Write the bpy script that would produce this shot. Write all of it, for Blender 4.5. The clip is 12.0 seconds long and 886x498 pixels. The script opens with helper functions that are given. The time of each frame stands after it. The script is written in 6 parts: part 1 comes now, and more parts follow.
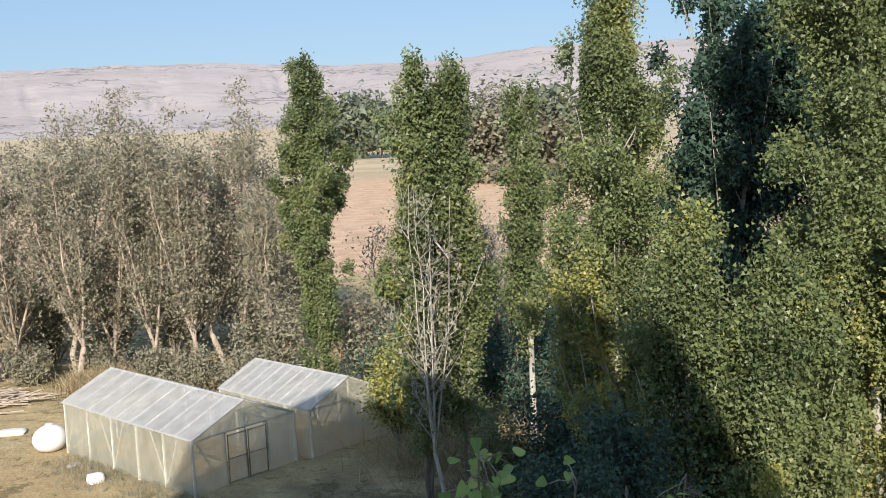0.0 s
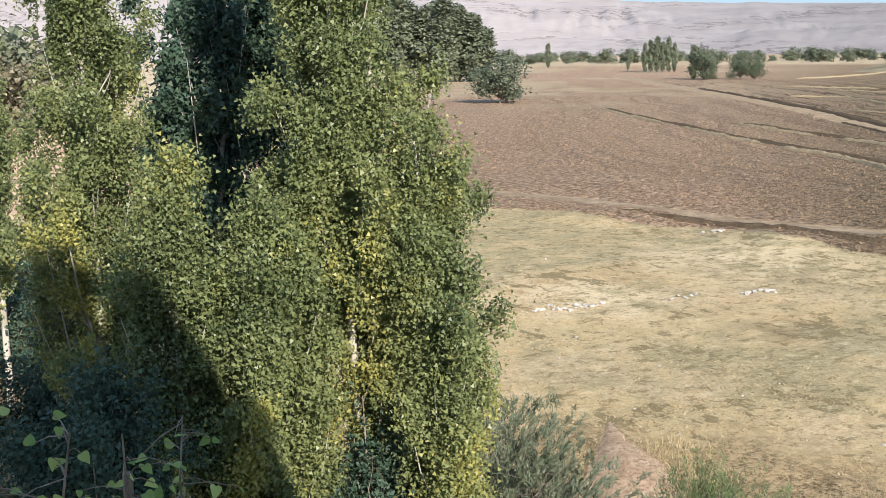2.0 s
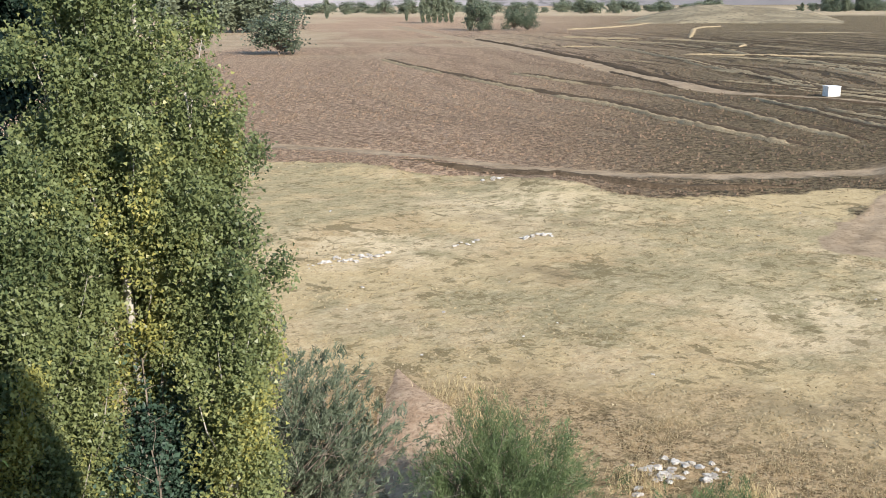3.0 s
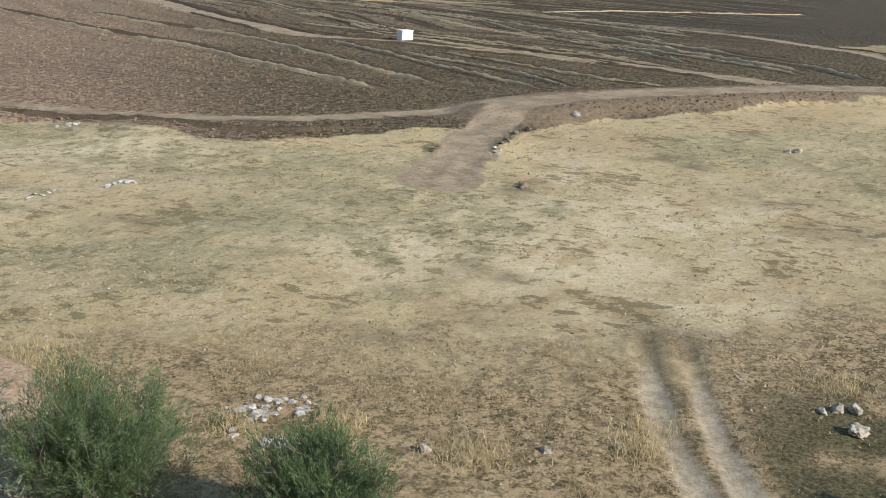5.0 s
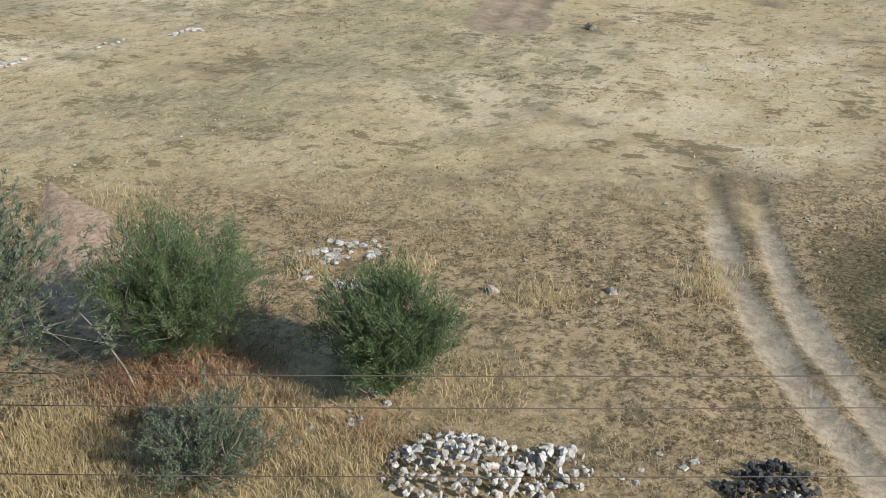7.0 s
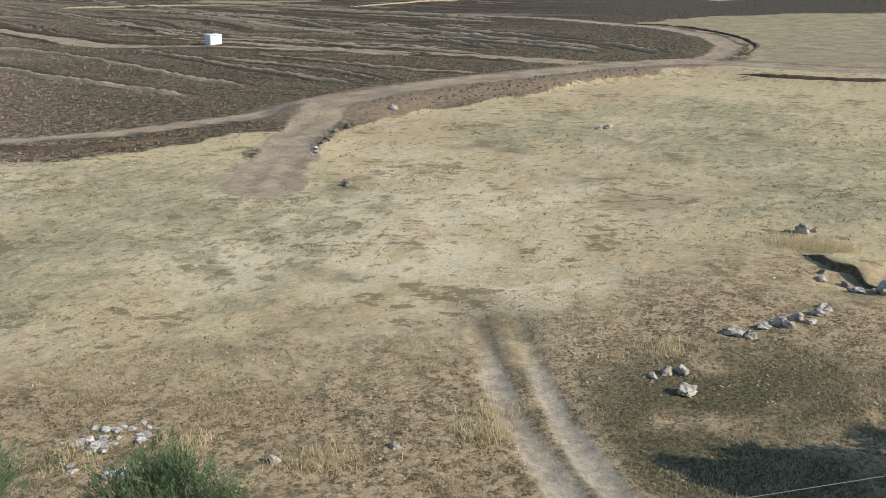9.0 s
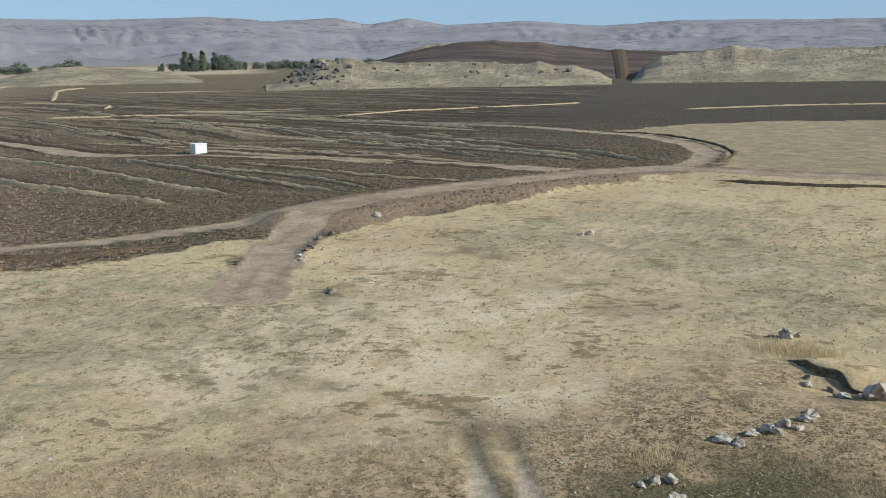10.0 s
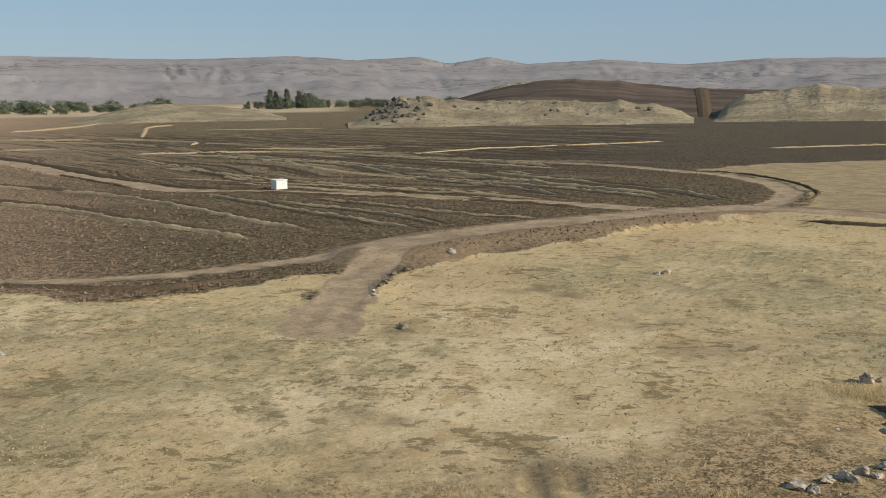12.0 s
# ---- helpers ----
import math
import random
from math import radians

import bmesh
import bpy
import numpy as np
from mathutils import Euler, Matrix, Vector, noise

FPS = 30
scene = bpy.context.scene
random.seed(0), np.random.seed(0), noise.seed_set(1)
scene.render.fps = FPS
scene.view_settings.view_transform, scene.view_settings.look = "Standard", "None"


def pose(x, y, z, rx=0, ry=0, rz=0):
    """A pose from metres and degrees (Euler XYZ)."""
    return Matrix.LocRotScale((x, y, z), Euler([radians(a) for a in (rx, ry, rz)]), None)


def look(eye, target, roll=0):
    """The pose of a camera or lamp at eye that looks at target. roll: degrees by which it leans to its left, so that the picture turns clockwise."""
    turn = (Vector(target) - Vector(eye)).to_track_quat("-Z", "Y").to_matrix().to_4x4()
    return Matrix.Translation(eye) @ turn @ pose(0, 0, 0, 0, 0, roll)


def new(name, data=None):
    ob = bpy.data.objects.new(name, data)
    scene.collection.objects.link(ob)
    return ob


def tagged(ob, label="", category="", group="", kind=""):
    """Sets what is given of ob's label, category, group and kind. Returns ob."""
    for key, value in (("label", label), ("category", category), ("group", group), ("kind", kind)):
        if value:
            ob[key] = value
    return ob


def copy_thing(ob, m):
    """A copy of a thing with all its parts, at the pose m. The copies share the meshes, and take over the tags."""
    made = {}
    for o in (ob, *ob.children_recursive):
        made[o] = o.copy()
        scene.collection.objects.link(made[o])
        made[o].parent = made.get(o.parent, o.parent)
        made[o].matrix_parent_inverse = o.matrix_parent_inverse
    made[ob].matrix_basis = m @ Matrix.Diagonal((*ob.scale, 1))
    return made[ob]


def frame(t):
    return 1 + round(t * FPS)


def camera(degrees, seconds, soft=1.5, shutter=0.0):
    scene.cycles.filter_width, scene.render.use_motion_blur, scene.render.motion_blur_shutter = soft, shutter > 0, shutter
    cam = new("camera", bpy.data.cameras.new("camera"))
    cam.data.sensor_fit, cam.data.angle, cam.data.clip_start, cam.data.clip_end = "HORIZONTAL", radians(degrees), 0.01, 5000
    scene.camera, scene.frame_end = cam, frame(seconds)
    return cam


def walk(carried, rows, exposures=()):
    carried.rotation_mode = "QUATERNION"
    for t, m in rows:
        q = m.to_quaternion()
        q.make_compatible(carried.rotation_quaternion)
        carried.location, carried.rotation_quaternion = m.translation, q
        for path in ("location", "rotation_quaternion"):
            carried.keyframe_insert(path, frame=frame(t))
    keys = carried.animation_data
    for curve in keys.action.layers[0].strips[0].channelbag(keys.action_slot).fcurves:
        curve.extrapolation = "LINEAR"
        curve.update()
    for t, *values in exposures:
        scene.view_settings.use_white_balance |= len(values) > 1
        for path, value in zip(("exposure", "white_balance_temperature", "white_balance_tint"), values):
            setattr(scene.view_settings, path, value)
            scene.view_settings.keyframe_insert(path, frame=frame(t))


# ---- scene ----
cam = camera(45.0, 12.0, soft=0.7)
PATH = [
    (0.0, pose(-0.09, 0.13, 11.055, 83.04, 2.512, -0.517)),
    (0.5, pose(-0.138, 0.168, 11.014, 82.946, 1.935, -6.125)),
    (1.0, pose(-0.182, 0.212, 10.963, 82.738, 0.82, -12.95)),
    (1.5, pose(-0.193, 0.203, 10.982, 81.344, 0.838, -19.778)),
    (2.0, pose(-0.144, 0.198, 10.963, 79.719, 0.564, -27.888)),
    (2.5, pose(-0.081, 0.192, 10.942, 78.104, 0.035, -34.268)),
    (3.0, pose(-0.039, 0.21, 10.921, 77.092, 0.294, -39.47)),
    (3.5, pose(0.005, 0.179, 10.925, 75.821, 0.135, -44.936)),
    (3.7, pose(-0.006, 0.137, 10.93, 75.534, -0.118, -48.051)),
    (5.3, pose(0.105, -0.043, 10.907, 73.977, -1.532, -62.619)),
    (5.5, pose(0.098, -0.061, 10.906, 73.622, -1.133, -63.289)),
    (6.0, pose(0.017, -0.07, 10.853, 70.146, -0.855, -60.57)),
    (6.5, pose(-0.186, -0.159, 10.953, 67.091, -0.032, -57.9)),
    (6.7, pose(-0.097, -0.142, 10.925, 65.929, -0.569, -57.175)),
    (8.3, pose(-0.079, -0.138, 11.058, 70.48, 0.923, -66.214)),
    (8.5, pose(0.067, -0.061, 11.027, 71.511, 0.718, -67.331)),
    (9.0, pose(0.047, -0.089, 11.065, 74.218, 0.905, -71.155)),
    (9.5, pose(0.059, -0.091, 11.104, 76.746, 0.286, -73.968)),
    (10.0, pose(0.053, -0.049, 11.134, 79.842, 1.041, -72.11)),
    (10.5, pose(0.201, -0.035, 11.108, 82.317, -0.036, -68.298)),
    (11.0, pose(0.209, -0.132, 11.072, 82.454, 0.617, -65.534)),
    (11.5, pose(0.24, -0.202, 11.085, 82.305, 1.624, -64.654)),
    (12.0, pose(0.162, -0.335, 11.089, 81.922, 0.974, -67.825)),
]
EXPOSURES = [(0.0, 0.24, 6550, 11), (1.0, 0.37, 6750, 10), (2.0, 0.52, 6620, 12), (3.5, 0.35, 6420, 11.5), (5.5, 0.06, 6230, 8.5), (6.5, 0.08, 6180, 8.5), (8.5, 0.08, 6200, 9.5), (9.5, 0.07, 5880, 9.5), (10.5, -0.1, 6450, 5), (11.0, -0.16, 7050, 7), (11.5, -0.16, 7200, 10), (12.0, -0.16, 7200, 10)]
walk(cam, PATH, EXPOSURES)

# ---- sky and sun: low autumn sun behind the camera, shadows fall along +y ----
SUN_ELEV, SUN_AZ = 28.0, 186.0
world = bpy.data.worlds.new("sky")
scene.world = world
world.use_nodes = True
wn = world.node_tree
sky = wn.nodes.new("ShaderNodeTexSky")
sky.sky_type, sky.sun_disc = "NISHITA", False
sky.sun_elevation, sky.sun_rotation = radians(SUN_ELEV), radians(SUN_AZ)
sky.altitude, sky.air_density, sky.dust_density, sky.ozone_density = 900, 1.0, 0.8, 2.0
milk = wn.nodes.new("ShaderNodeMix")
milk.data_type = "RGBA"
milk.inputs[0].default_value = 0.6
milk.inputs[7].default_value = (3.8, 6.2, 9.5, 1)
wn.links.new(sky.outputs[0], milk.inputs[6])
wn.links.new(milk.outputs[2], wn.nodes["Background"].inputs[0])
wn.nodes["Background"].inputs[1].default_value = 0.083
sun_dir = Vector((math.sin(radians(SUN_AZ)) * math.cos(radians(SUN_ELEV)), math.cos(radians(SUN_AZ)) * math.cos(radians(SUN_ELEV)), math.sin(radians(SUN_ELEV))))
sun_data = bpy.data.lights.new("sun", "SUN")
sun_data.energy, sun_data.angle, sun_data.color = 5.6, radians(0.53), (1.0, 0.93, 0.82)
new("sun", sun_data).matrix_world = look(sun_dir * 60, (0, 0, 0))

# ---- small numeric helpers ----
RNG = np.random.default_rng(7)
_LAT = np.random.default_rng(3).random((256, 256))


def vnoise(x, y):
    """Smooth lattice noise, 0 to 1."""
    xi, yi = np.floor(x).astype(int), np.floor(y).astype(int)
    fx, fy = x - xi, y - yi
    fx, fy = fx * fx * (3 - 2 * fx), fy * fy * (3 - 2 * fy)
    a, b = _LAT[xi & 255, yi & 255], _LAT[(xi + 1) & 255, yi & 255]
    c, d = _LAT[xi & 255, (yi + 1) & 255], _LAT[(xi + 1) & 255, (yi + 1) & 255]
    return (a * (1 - fx) + b * fx) * (1 - fy) + (c * (1 - fx) + d * fx) * fy


def fbm(x, y, octaves=4, gain=0.5):
    total, amp, norm = 0.0, 1.0, 0.0
    for k in range(octaves):
        total = total + amp * vnoise(x * 2 ** k + 17.3 * k, y * 2 ** k + 9.1 * k)
        norm += amp
        amp *= gain
    return total / norm


def inside(x, y, poly):
    """Whether points lie in a polygon."""
    odd = np.zeros(x.shape, bool)
    for (ax, ay), (bx, by) in zip(poly, poly[1:] + poly[:1]):
        odd ^= ((ay > y) != (by > y)) & (x < (bx - ax) * (y - ay) / (by - ay if by != ay else 1e-9) + ax)
    return odd


def smooth(a, b, v):
    q = np.clip((v - a) / (b - a), 0, 1)
    return q * q * (3 - 2 * q)


def line_dist(x, y, pts):
    """Distance to a polyline."""
    best = np.full(x.shape, 1e9)
    for (ax, ay), (bx, by) in zip(pts[:-1], pts[1:]):
        dx, dy = bx - ax, by - ay
        q = np.clip(((x - ax) * dx + (y - ay) * dy) / (dx * dx + dy * dy), 0, 1)
        d = np.hypot(x - ax - q * dx, y - ay - q * dy)
        best = np.minimum(best, d)
    return best


def mesh_from(name, verts, faces, materials=(), attrs=None, shade=False):
    """A mesh from arrays: faces is an (n, 3) or (n, 4) array of vertex numbers."""
    me = bpy.data.meshes.new(name)
    verts, faces = np.asarray(verts, np.float32), np.asarray(faces, np.int32)
    n, k = faces.shape
    me.vertices.add(len(verts))
    me.vertices.foreach_set("co", verts.ravel())
    me.loops.add(n * k)
    me.loops.foreach_set("vertex_index", faces.ravel())
    me.polygons.add(n)
    me.polygons.foreach_set("loop_start", np.arange(0, n * k, k, dtype=np.int32))
    me.polygons.foreach_set("use_smooth", np.full(n, shade))
    for key, values in (attrs or {}).items():
        me.attributes.new(key, "FLOAT", "POINT").data.foreach_set("value", np.asarray(values, np.float32))
    for m in materials:
        me.materials.append(m)
    me.update(calc_edges=True)
    return me


def part(name, data, material=None, parent=None, label=""):
    """Links a mesh, or a bmesh, as one object under a thing."""
    if isinstance(data, bmesh.types.BMesh):
        me = bpy.data.meshes.new(name)
        data.to_mesh(me)
        data.free()
        data = me
    if material is not None and not data.materials:
        data.materials.append(material)
    ob = new(name, data)
    if parent is not None:
        ob.parent = parent
    if label:
        tagged(ob, label)
    return ob


def thing(name, x, y, z, label, category, group="", turn=0.0, kind=""):
    ob = new(name)
    ob.empty_display_size = 0.2
    ob.matrix_world = pose(x, y, z, 0, 0, turn)
    return tagged(ob, label, category, group, kind)


def tubes(paths, sides=5):
    """Tapered tubes along polylines; paths: (points (n,3), radii (n,)). Gives verts and faces."""
    vs, fs, base = [], [], 0
    ang = np.arange(sides) * 2 * math.pi / sides
    for pts, rad in paths:
        pts = np.asarray(pts, float)
        n = len(pts)
        tan = np.gradient(pts, axis=0)
        tan /= np.linalg.norm(tan, axis=1, keepdims=True) + 1e-9
        ref = np.where(np.abs(tan[:, 2:3]) > 0.9, [[1.0, 0, 0]], [[0, 0, 1.0]])
        a = np.cross(tan, ref)
        a /= np.linalg.norm(a, axis=1, keepdims=True) + 1e-9
        b = np.cross(tan, a)
        rad = np.asarray(rad, float)[:, None, None]
        ring = pts[:, None, :] + rad * (a[:, None, :] * np.cos(ang)[None, :, None] + b[:, None, :] * np.sin(ang)[None, :, None])
        vs.append(ring.reshape(-1, 3))
        i = np.arange(n - 1)[:, None] * sides + np.arange(sides)[None, :]
        j = np.arange(n - 1)[:, None] * sides + (np.arange(sides)[None, :] + 1) % sides
        fs.append(np.stack([i, j, j + sides, i + sides], -1).reshape(-1, 4) + base)
        base += n * sides
    return np.concatenate(vs), np.concatenate(fs)


def leaf_arrays(pos, size, rng, droop=0.0, slim=0.62, up=0.35, out=None, delta=False, spread_out=0.95):
    """Folded four-cornered leaves at the points pos, with the lengths size; delta: flat three-cornered poplar leaves."""
    n = len(pos)
    nrm = rng.normal(size=(n, 3))
    nrm /= np.linalg.norm(nrm, axis=1, keepdims=True)
    nrm[:, 2] += up
    if out is not None:
        nrm += out * spread_out
    nrm /= np.linalg.norm(nrm, axis=1, keepdims=True)
    ax = rng.normal(size=(n, 3))
    ax[:, 2] -= droop
    ax -= nrm * np.sum(ax * nrm, 1, keepdims=True)
    ax /= np.linalg.norm(ax, axis=1, keepdims=True) + 1e-9
    sd = np.cross(nrm, ax)
    size = np.asarray(size)[:, None]
    if delta:
        v = np.stack([pos + sd * size * slim * 0.6, pos + ax * size * 1.15, pos - sd * size * slim * 0.6], 1)
        return v.reshape(-1, 3), np.arange(n * 3).reshape(-1, 3)
    fold = nrm * size * 0.09
    v = np.stack([pos, pos + ax * size * 0.42 + sd * size * slim * 0.5 + fold, pos + ax * size, pos + ax * size * 0.42 - sd * size * slim * 0.5 + fold], 1)
    q = np.arange(n)[:, None] * 4
    return v.reshape(-1, 3), np.concatenate([q + [[0, 1, 2]], q + [[0, 2, 3]]])


def broad_leaves(pos, size, rng):
    """Heart-shaped leaves with a midrib fold, for the few that stand close."""
    side = [(0.0, 0.0), (-0.06, 0.20), (0.02, 0.42), (0.25, 0.50), (0.55, 0.36), (0.82, 0.15), (1.0, 0.0)]
    outline = side + [(a, -b) for a, b in side[-2:0:-1]]
    vs, fs = [], []
    for p, s in zip(pos, size):
        n = np.array([rng.normal() * 0.5, -0.5 + rng.normal() * 0.4, 0.75])
        n /= np.linalg.norm(n)
        ax = np.array([rng.normal(), rng.normal(), -0.7])
        ax -= n * ax.dot(n)
        ax /= np.linalg.norm(ax)
        sd = np.cross(n, ax)
        base = len(vs)
        vs.append(p + ax * s * 0.35)
        for a, b in outline:
            vs.append(p + ax * s * a + sd * s * b * 0.85 + n * s * (abs(b) * 0.22 - 0.12 * a * a))
        m = len(outline)
        fs += [(base, base + 1 + k, base + 1 + (k + 1) % m) for k in range(m)]
    return np.array(vs), np.array(fs), len(outline) + 1


# ---- node materials ----
class Mat:
    """A short way to write node materials."""

    def __init__(self, name, rough=0.9, spec=0.2):
        self.m = bpy.data.materials.new(name)
        self.m.use_nodes = True
        self.t = self.m.node_tree
        self.p = self.t.nodes["Principled BSDF"]
        self.p.inputs["Roughness"].default_value = rough
        self.p.inputs["Specular IOR Level"].default_value = spec
        self.geo = self.t.nodes.new("ShaderNodeNewGeometry").outputs["Position"]
        self.obj = self.t.nodes.new("ShaderNodeTexCoord").outputs["Object"]

    def put(self, sock, v):
        if hasattr(v, "links"):
            self.t.links.new(v, sock)
        elif isinstance(v, (tuple, list)):
            sock.default_value = (*v, 1.0) if len(v) == 3 and len(sock.default_value) == 4 else v
        else:
            sock.default_value = v

    def noise(self, scale, detail=4.0, rough=0.55, vec=None, dist=0.0):
        n = self.t.nodes.new("ShaderNodeTexNoise")
        self.put(n.inputs["Vector"], self.geo if vec is None else vec)
        for key, v in (("Scale", scale), ("Detail", detail), ("Roughness", rough), ("Distortion", dist)):
            n.inputs[key].default_value = v
        return n.outputs[0]

    def voro(self, scale, vec=None, feature="F1"):
        n = self.t.nodes.new("ShaderNodeTexVoronoi")
        n.feature = feature
        self.put(n.inputs["Vector"], self.geo if vec is None else vec)
        n.inputs["Scale"].default_value = scale
        return n.outputs["Distance"]

    def math(self, op, a, b=0.0, c=0.0):
        n = self.t.nodes.new("ShaderNodeMath")
        n.operation = op
        for i, v in enumerate((a, b, c)):
            self.put(n.inputs[i], v)
        return n.outputs[0]

    def ramp(self, v, lo, hi):
        n = self.t.nodes.new("ShaderNodeMapRange")
        n.interpolation_type = "SMOOTHSTEP"
        self.put(n.inputs[0], v)
        n.inputs[1].default_value, n.inputs[2].default_value = lo, hi
        return n.outputs[0]

    def mix(self, f, a, b):
        n = self.t.nodes.new("ShaderNodeMix")
        n.data_type = "RGBA"
        self.put(n.inputs[0], f)
        self.put(n.inputs[6], a)
        self.put(n.inputs[7], b)
        return n.outputs[2]

    def attr(self, name):
        n = self.t.nodes.new("ShaderNodeAttribute")
        n.attribute_name = name
        return n.outputs["Fac"]

    def scaled(self, vec, s):
        n = self.t.nodes.new("ShaderNodeMapping")
        self.put(n.inputs[0], vec)
        n.inputs["Scale"].default_value = s
        return n.outputs[0]

    def turned(self, vec, degrees, s=(1, 1, 1)):
        n = self.t.nodes.new("ShaderNodeMapping")
        self.put(n.inputs[0], vec)
        n.inputs["Rotation"].default_value = (0, 0, radians(degrees))
        n.inputs["Scale"].default_value = s
        return n.outputs[0]

    def bump(self, h, strength=0.4, dist=0.05):
        n = self.t.nodes.new("ShaderNodeBump")
        n.inputs["Strength"].default_value, n.inputs["Distance"].default_value = strength, dist
        self.put(n.inputs["Height"], h)
        self.t.links.new(n.outputs[0], self.p.inputs["Normal"])

    def color(self, c):
        self.put(self.p.inputs["Base Color"], c)
        return self


def leaf_material(name, dark, mid, yellow, translucency=0.25, rough=0.5):
    """Leaves: colour by each leaf's own tone, with light passing through the blade."""
    k = Mat(name, rough, 0.3)
    tone = k.attr("tone")
    c = k.mix(k.ramp(tone, 0.0, 0.55), dark, mid)
    c = k.mix(k.ramp(tone, 0.6, 1.0), c, yellow)
    k.color(c)
    tr = k.t.nodes.new("ShaderNodeBsdfTranslucent")
    k.put(tr.inputs[0], c)
    mx = k.t.nodes.new("ShaderNodeMixShader")
    mx.inputs[0].default_value = translucency
    k.t.links.new(k.p.outputs[0], mx.inputs[1])
    k.t.links.new(tr.outputs[0], mx.inputs[2])
    k.t.links.new(mx.outputs[0], k.t.nodes["Material Output"].inputs[0])
    return k.m


def bark_material(name, a, b, scale=6.0):
    k = Mat(name, 0.85, 0.15)
    n = k.noise(scale, 5, 0.65, k.scaled(k.geo, (1, 1, 0.25)))
    k.color(k.mix(k.ramp(n, 0.35, 0.68), a, b))
    k.bump(n, 0.5, 0.02)
    return k.m


def stone_material(name, a, b):
    k = Mat(name, 0.9, 0.2)
    n = k.noise(4.0, 6, 0.65)
    k.color(k.mix(k.ramp(n, 0.35, 0.65), a, b))
    k.bump(k.noise(14, 5, 0.7), 0.7, 0.05)
    return k.m


M_LEAF = leaf_material("poplar_leaf", (0.042, 0.072, 0.033), (0.200, 0.236, 0.100), (0.43, 0.40, 0.118), 0.28, 0.4)
# leaf colour darkened to stand in for shade on back trees and undergrowth
M_LEAF_SHADED = leaf_material("shaded_leaf", (0.022, 0.048, 0.036), (0.058, 0.100, 0.066), (0.13, 0.17, 0.08), 0.15)
M_LEAF_GREY = leaf_material("grey_leaf", (0.195, 0.185, 0.130), (0.335, 0.315, 0.225), (0.46, 0.40, 0.29), 0.3)
M_LEAF_OLIVE = leaf_material("olive_leaf", (0.055, 0.076, 0.046), (0.150, 0.180, 0.118), (0.28, 0.30, 0.21), 0.15)
M_LEAF_TAM = leaf_material("tamarisk_leaf", (0.034, 0.060, 0.026), (0.120, 0.168, 0.072), (0.225, 0.270, 0.125), 0.2)
M_LEAF_VINE = leaf_material("broad_leaf", (0.16, 0.26, 0.07), (0.28, 0.40, 0.12), (0.42, 0.50, 0.16), 0.4)
M_DRY = leaf_material("dry_grass", (0.28, 0.21, 0.12), (0.42, 0.335, 0.20), (0.56, 0.46, 0.29), 0.25, 0.8)
M_STRAW = leaf_material("bleached_straw", (0.40, 0.31, 0.165), (0.58, 0.465, 0.265), (0.74, 0.61, 0.37), 0.35, 0.7)
M_BARK_PALE = bark_material("pale_bark", (0.34, 0.31, 0.27), (0.55, 0.52, 0.46))
M_BARK = bark_material("grey_bark", (0.16, 0.13, 0.10), (0.33, 0.28, 0.23))
M_TWIG = bark_material("tan_twig", (0.34, 0.27, 0.21), (0.55, 0.465, 0.38))
M_STONE = stone_material("pale_stone", (0.31, 0.28, 0.245), (0.62, 0.58, 0.525))
M_ROCK = stone_material("grey_rock", (0.22, 0.185, 0.145), (0.52, 0.455, 0.375))

# ---- ground: one sheet out to the horizon, parted into meadow, ploughed field and roads ----
EDGE = [(-90, 74), (-30, 76), (0, 78), (20, 80), (31, 76), (38.3, 66.9), (40.9, 62.1), (41.7, 54.5), (45.6, 50.5), (46.6, 46.3), (45.6, 41.5), (46.4, 38.2), (49.5, 36.2), (54.8, 34.9), (59.5, 33.0), (60.0, 31.6),
        (54.6, 29.6), (50.3, 28.3), (52, 25.8), (57.1, 27.0), (64.7, 27.6), (70.8, 25.2), (75.8, 22.2), (82.5, 19.6), (87.8, 16.4), (95, 11.6), (96.2, 6.6), (93.9, -0.9), (92, -40), (90, -120)]
MEADOW = EDGE + [(-90, -120)]
# the narrow branch from the left, and the main road that climbs from the meadow and bends away
BRANCH = [(0, 112), (24, 98), (36, 85), (43, 75), (47, 67.5), (48.8, 57.0), (50.8, 50.5), (53.2, 46.0), (56.6, 42.0), (61.7, 38.8), (66.3, 36.2), (71.5, 32.8)]
MAIN = [(69.0, 31.4), (75.0, 30.0), (80.4, 27.0), (88.0, 22.0), (95.7, 16.2), (99.4, 10.6), (98.2, 5.6), (95.6, 0), (94, -6), (93, -40)]
SPUR = [(69.0, 31.4), (64, 30.9), (59.0, 29.6), (53.4, 27.6), (48.6, 26.0), (45.6, 25.0)]
LANE = [(330, 440), (221, 257), (165, 162.7), (135.6, 119.3), (111.8, 83), (111.5, 67.2), (110.5, 53.7), (109.7, 41), (106, 29.5), (102.3, 18.7)]
PATH_A = [(129, 177), (100, 119), (97, 106), (88.6, 84), (77.7, 60.2), (74, 47)]
PATH_B = [(94, 91), (83.3, 67.1), (74.1, 46.9)]
LOOP = [(100, 13), (104.3, 11.8), (112.8, 9.1), (123.2, 8.7), (135, 11.7), (148.8, 19.2), (153.4, 24.8), (167.6, 40.4), (176.1, 57.3), (182.3, 80)]
BEYOND = [(103, 9.5), (112, 6.6), (124, 6.4), (136, 9.4), (150, 17), (155.5, 25.5), (175, 15.4), (182.3, -1), (190, -90), (98, -90), (99.5, -6), (101, 3)]
TRACK_L = [(29.4, 9.0), (27.9, 8.4), (25.8, 7.4), (23.5, 6.4), (21.4, 5.1), (19.4, 3.8), (17.4, 2.2), (15, 0.2)]
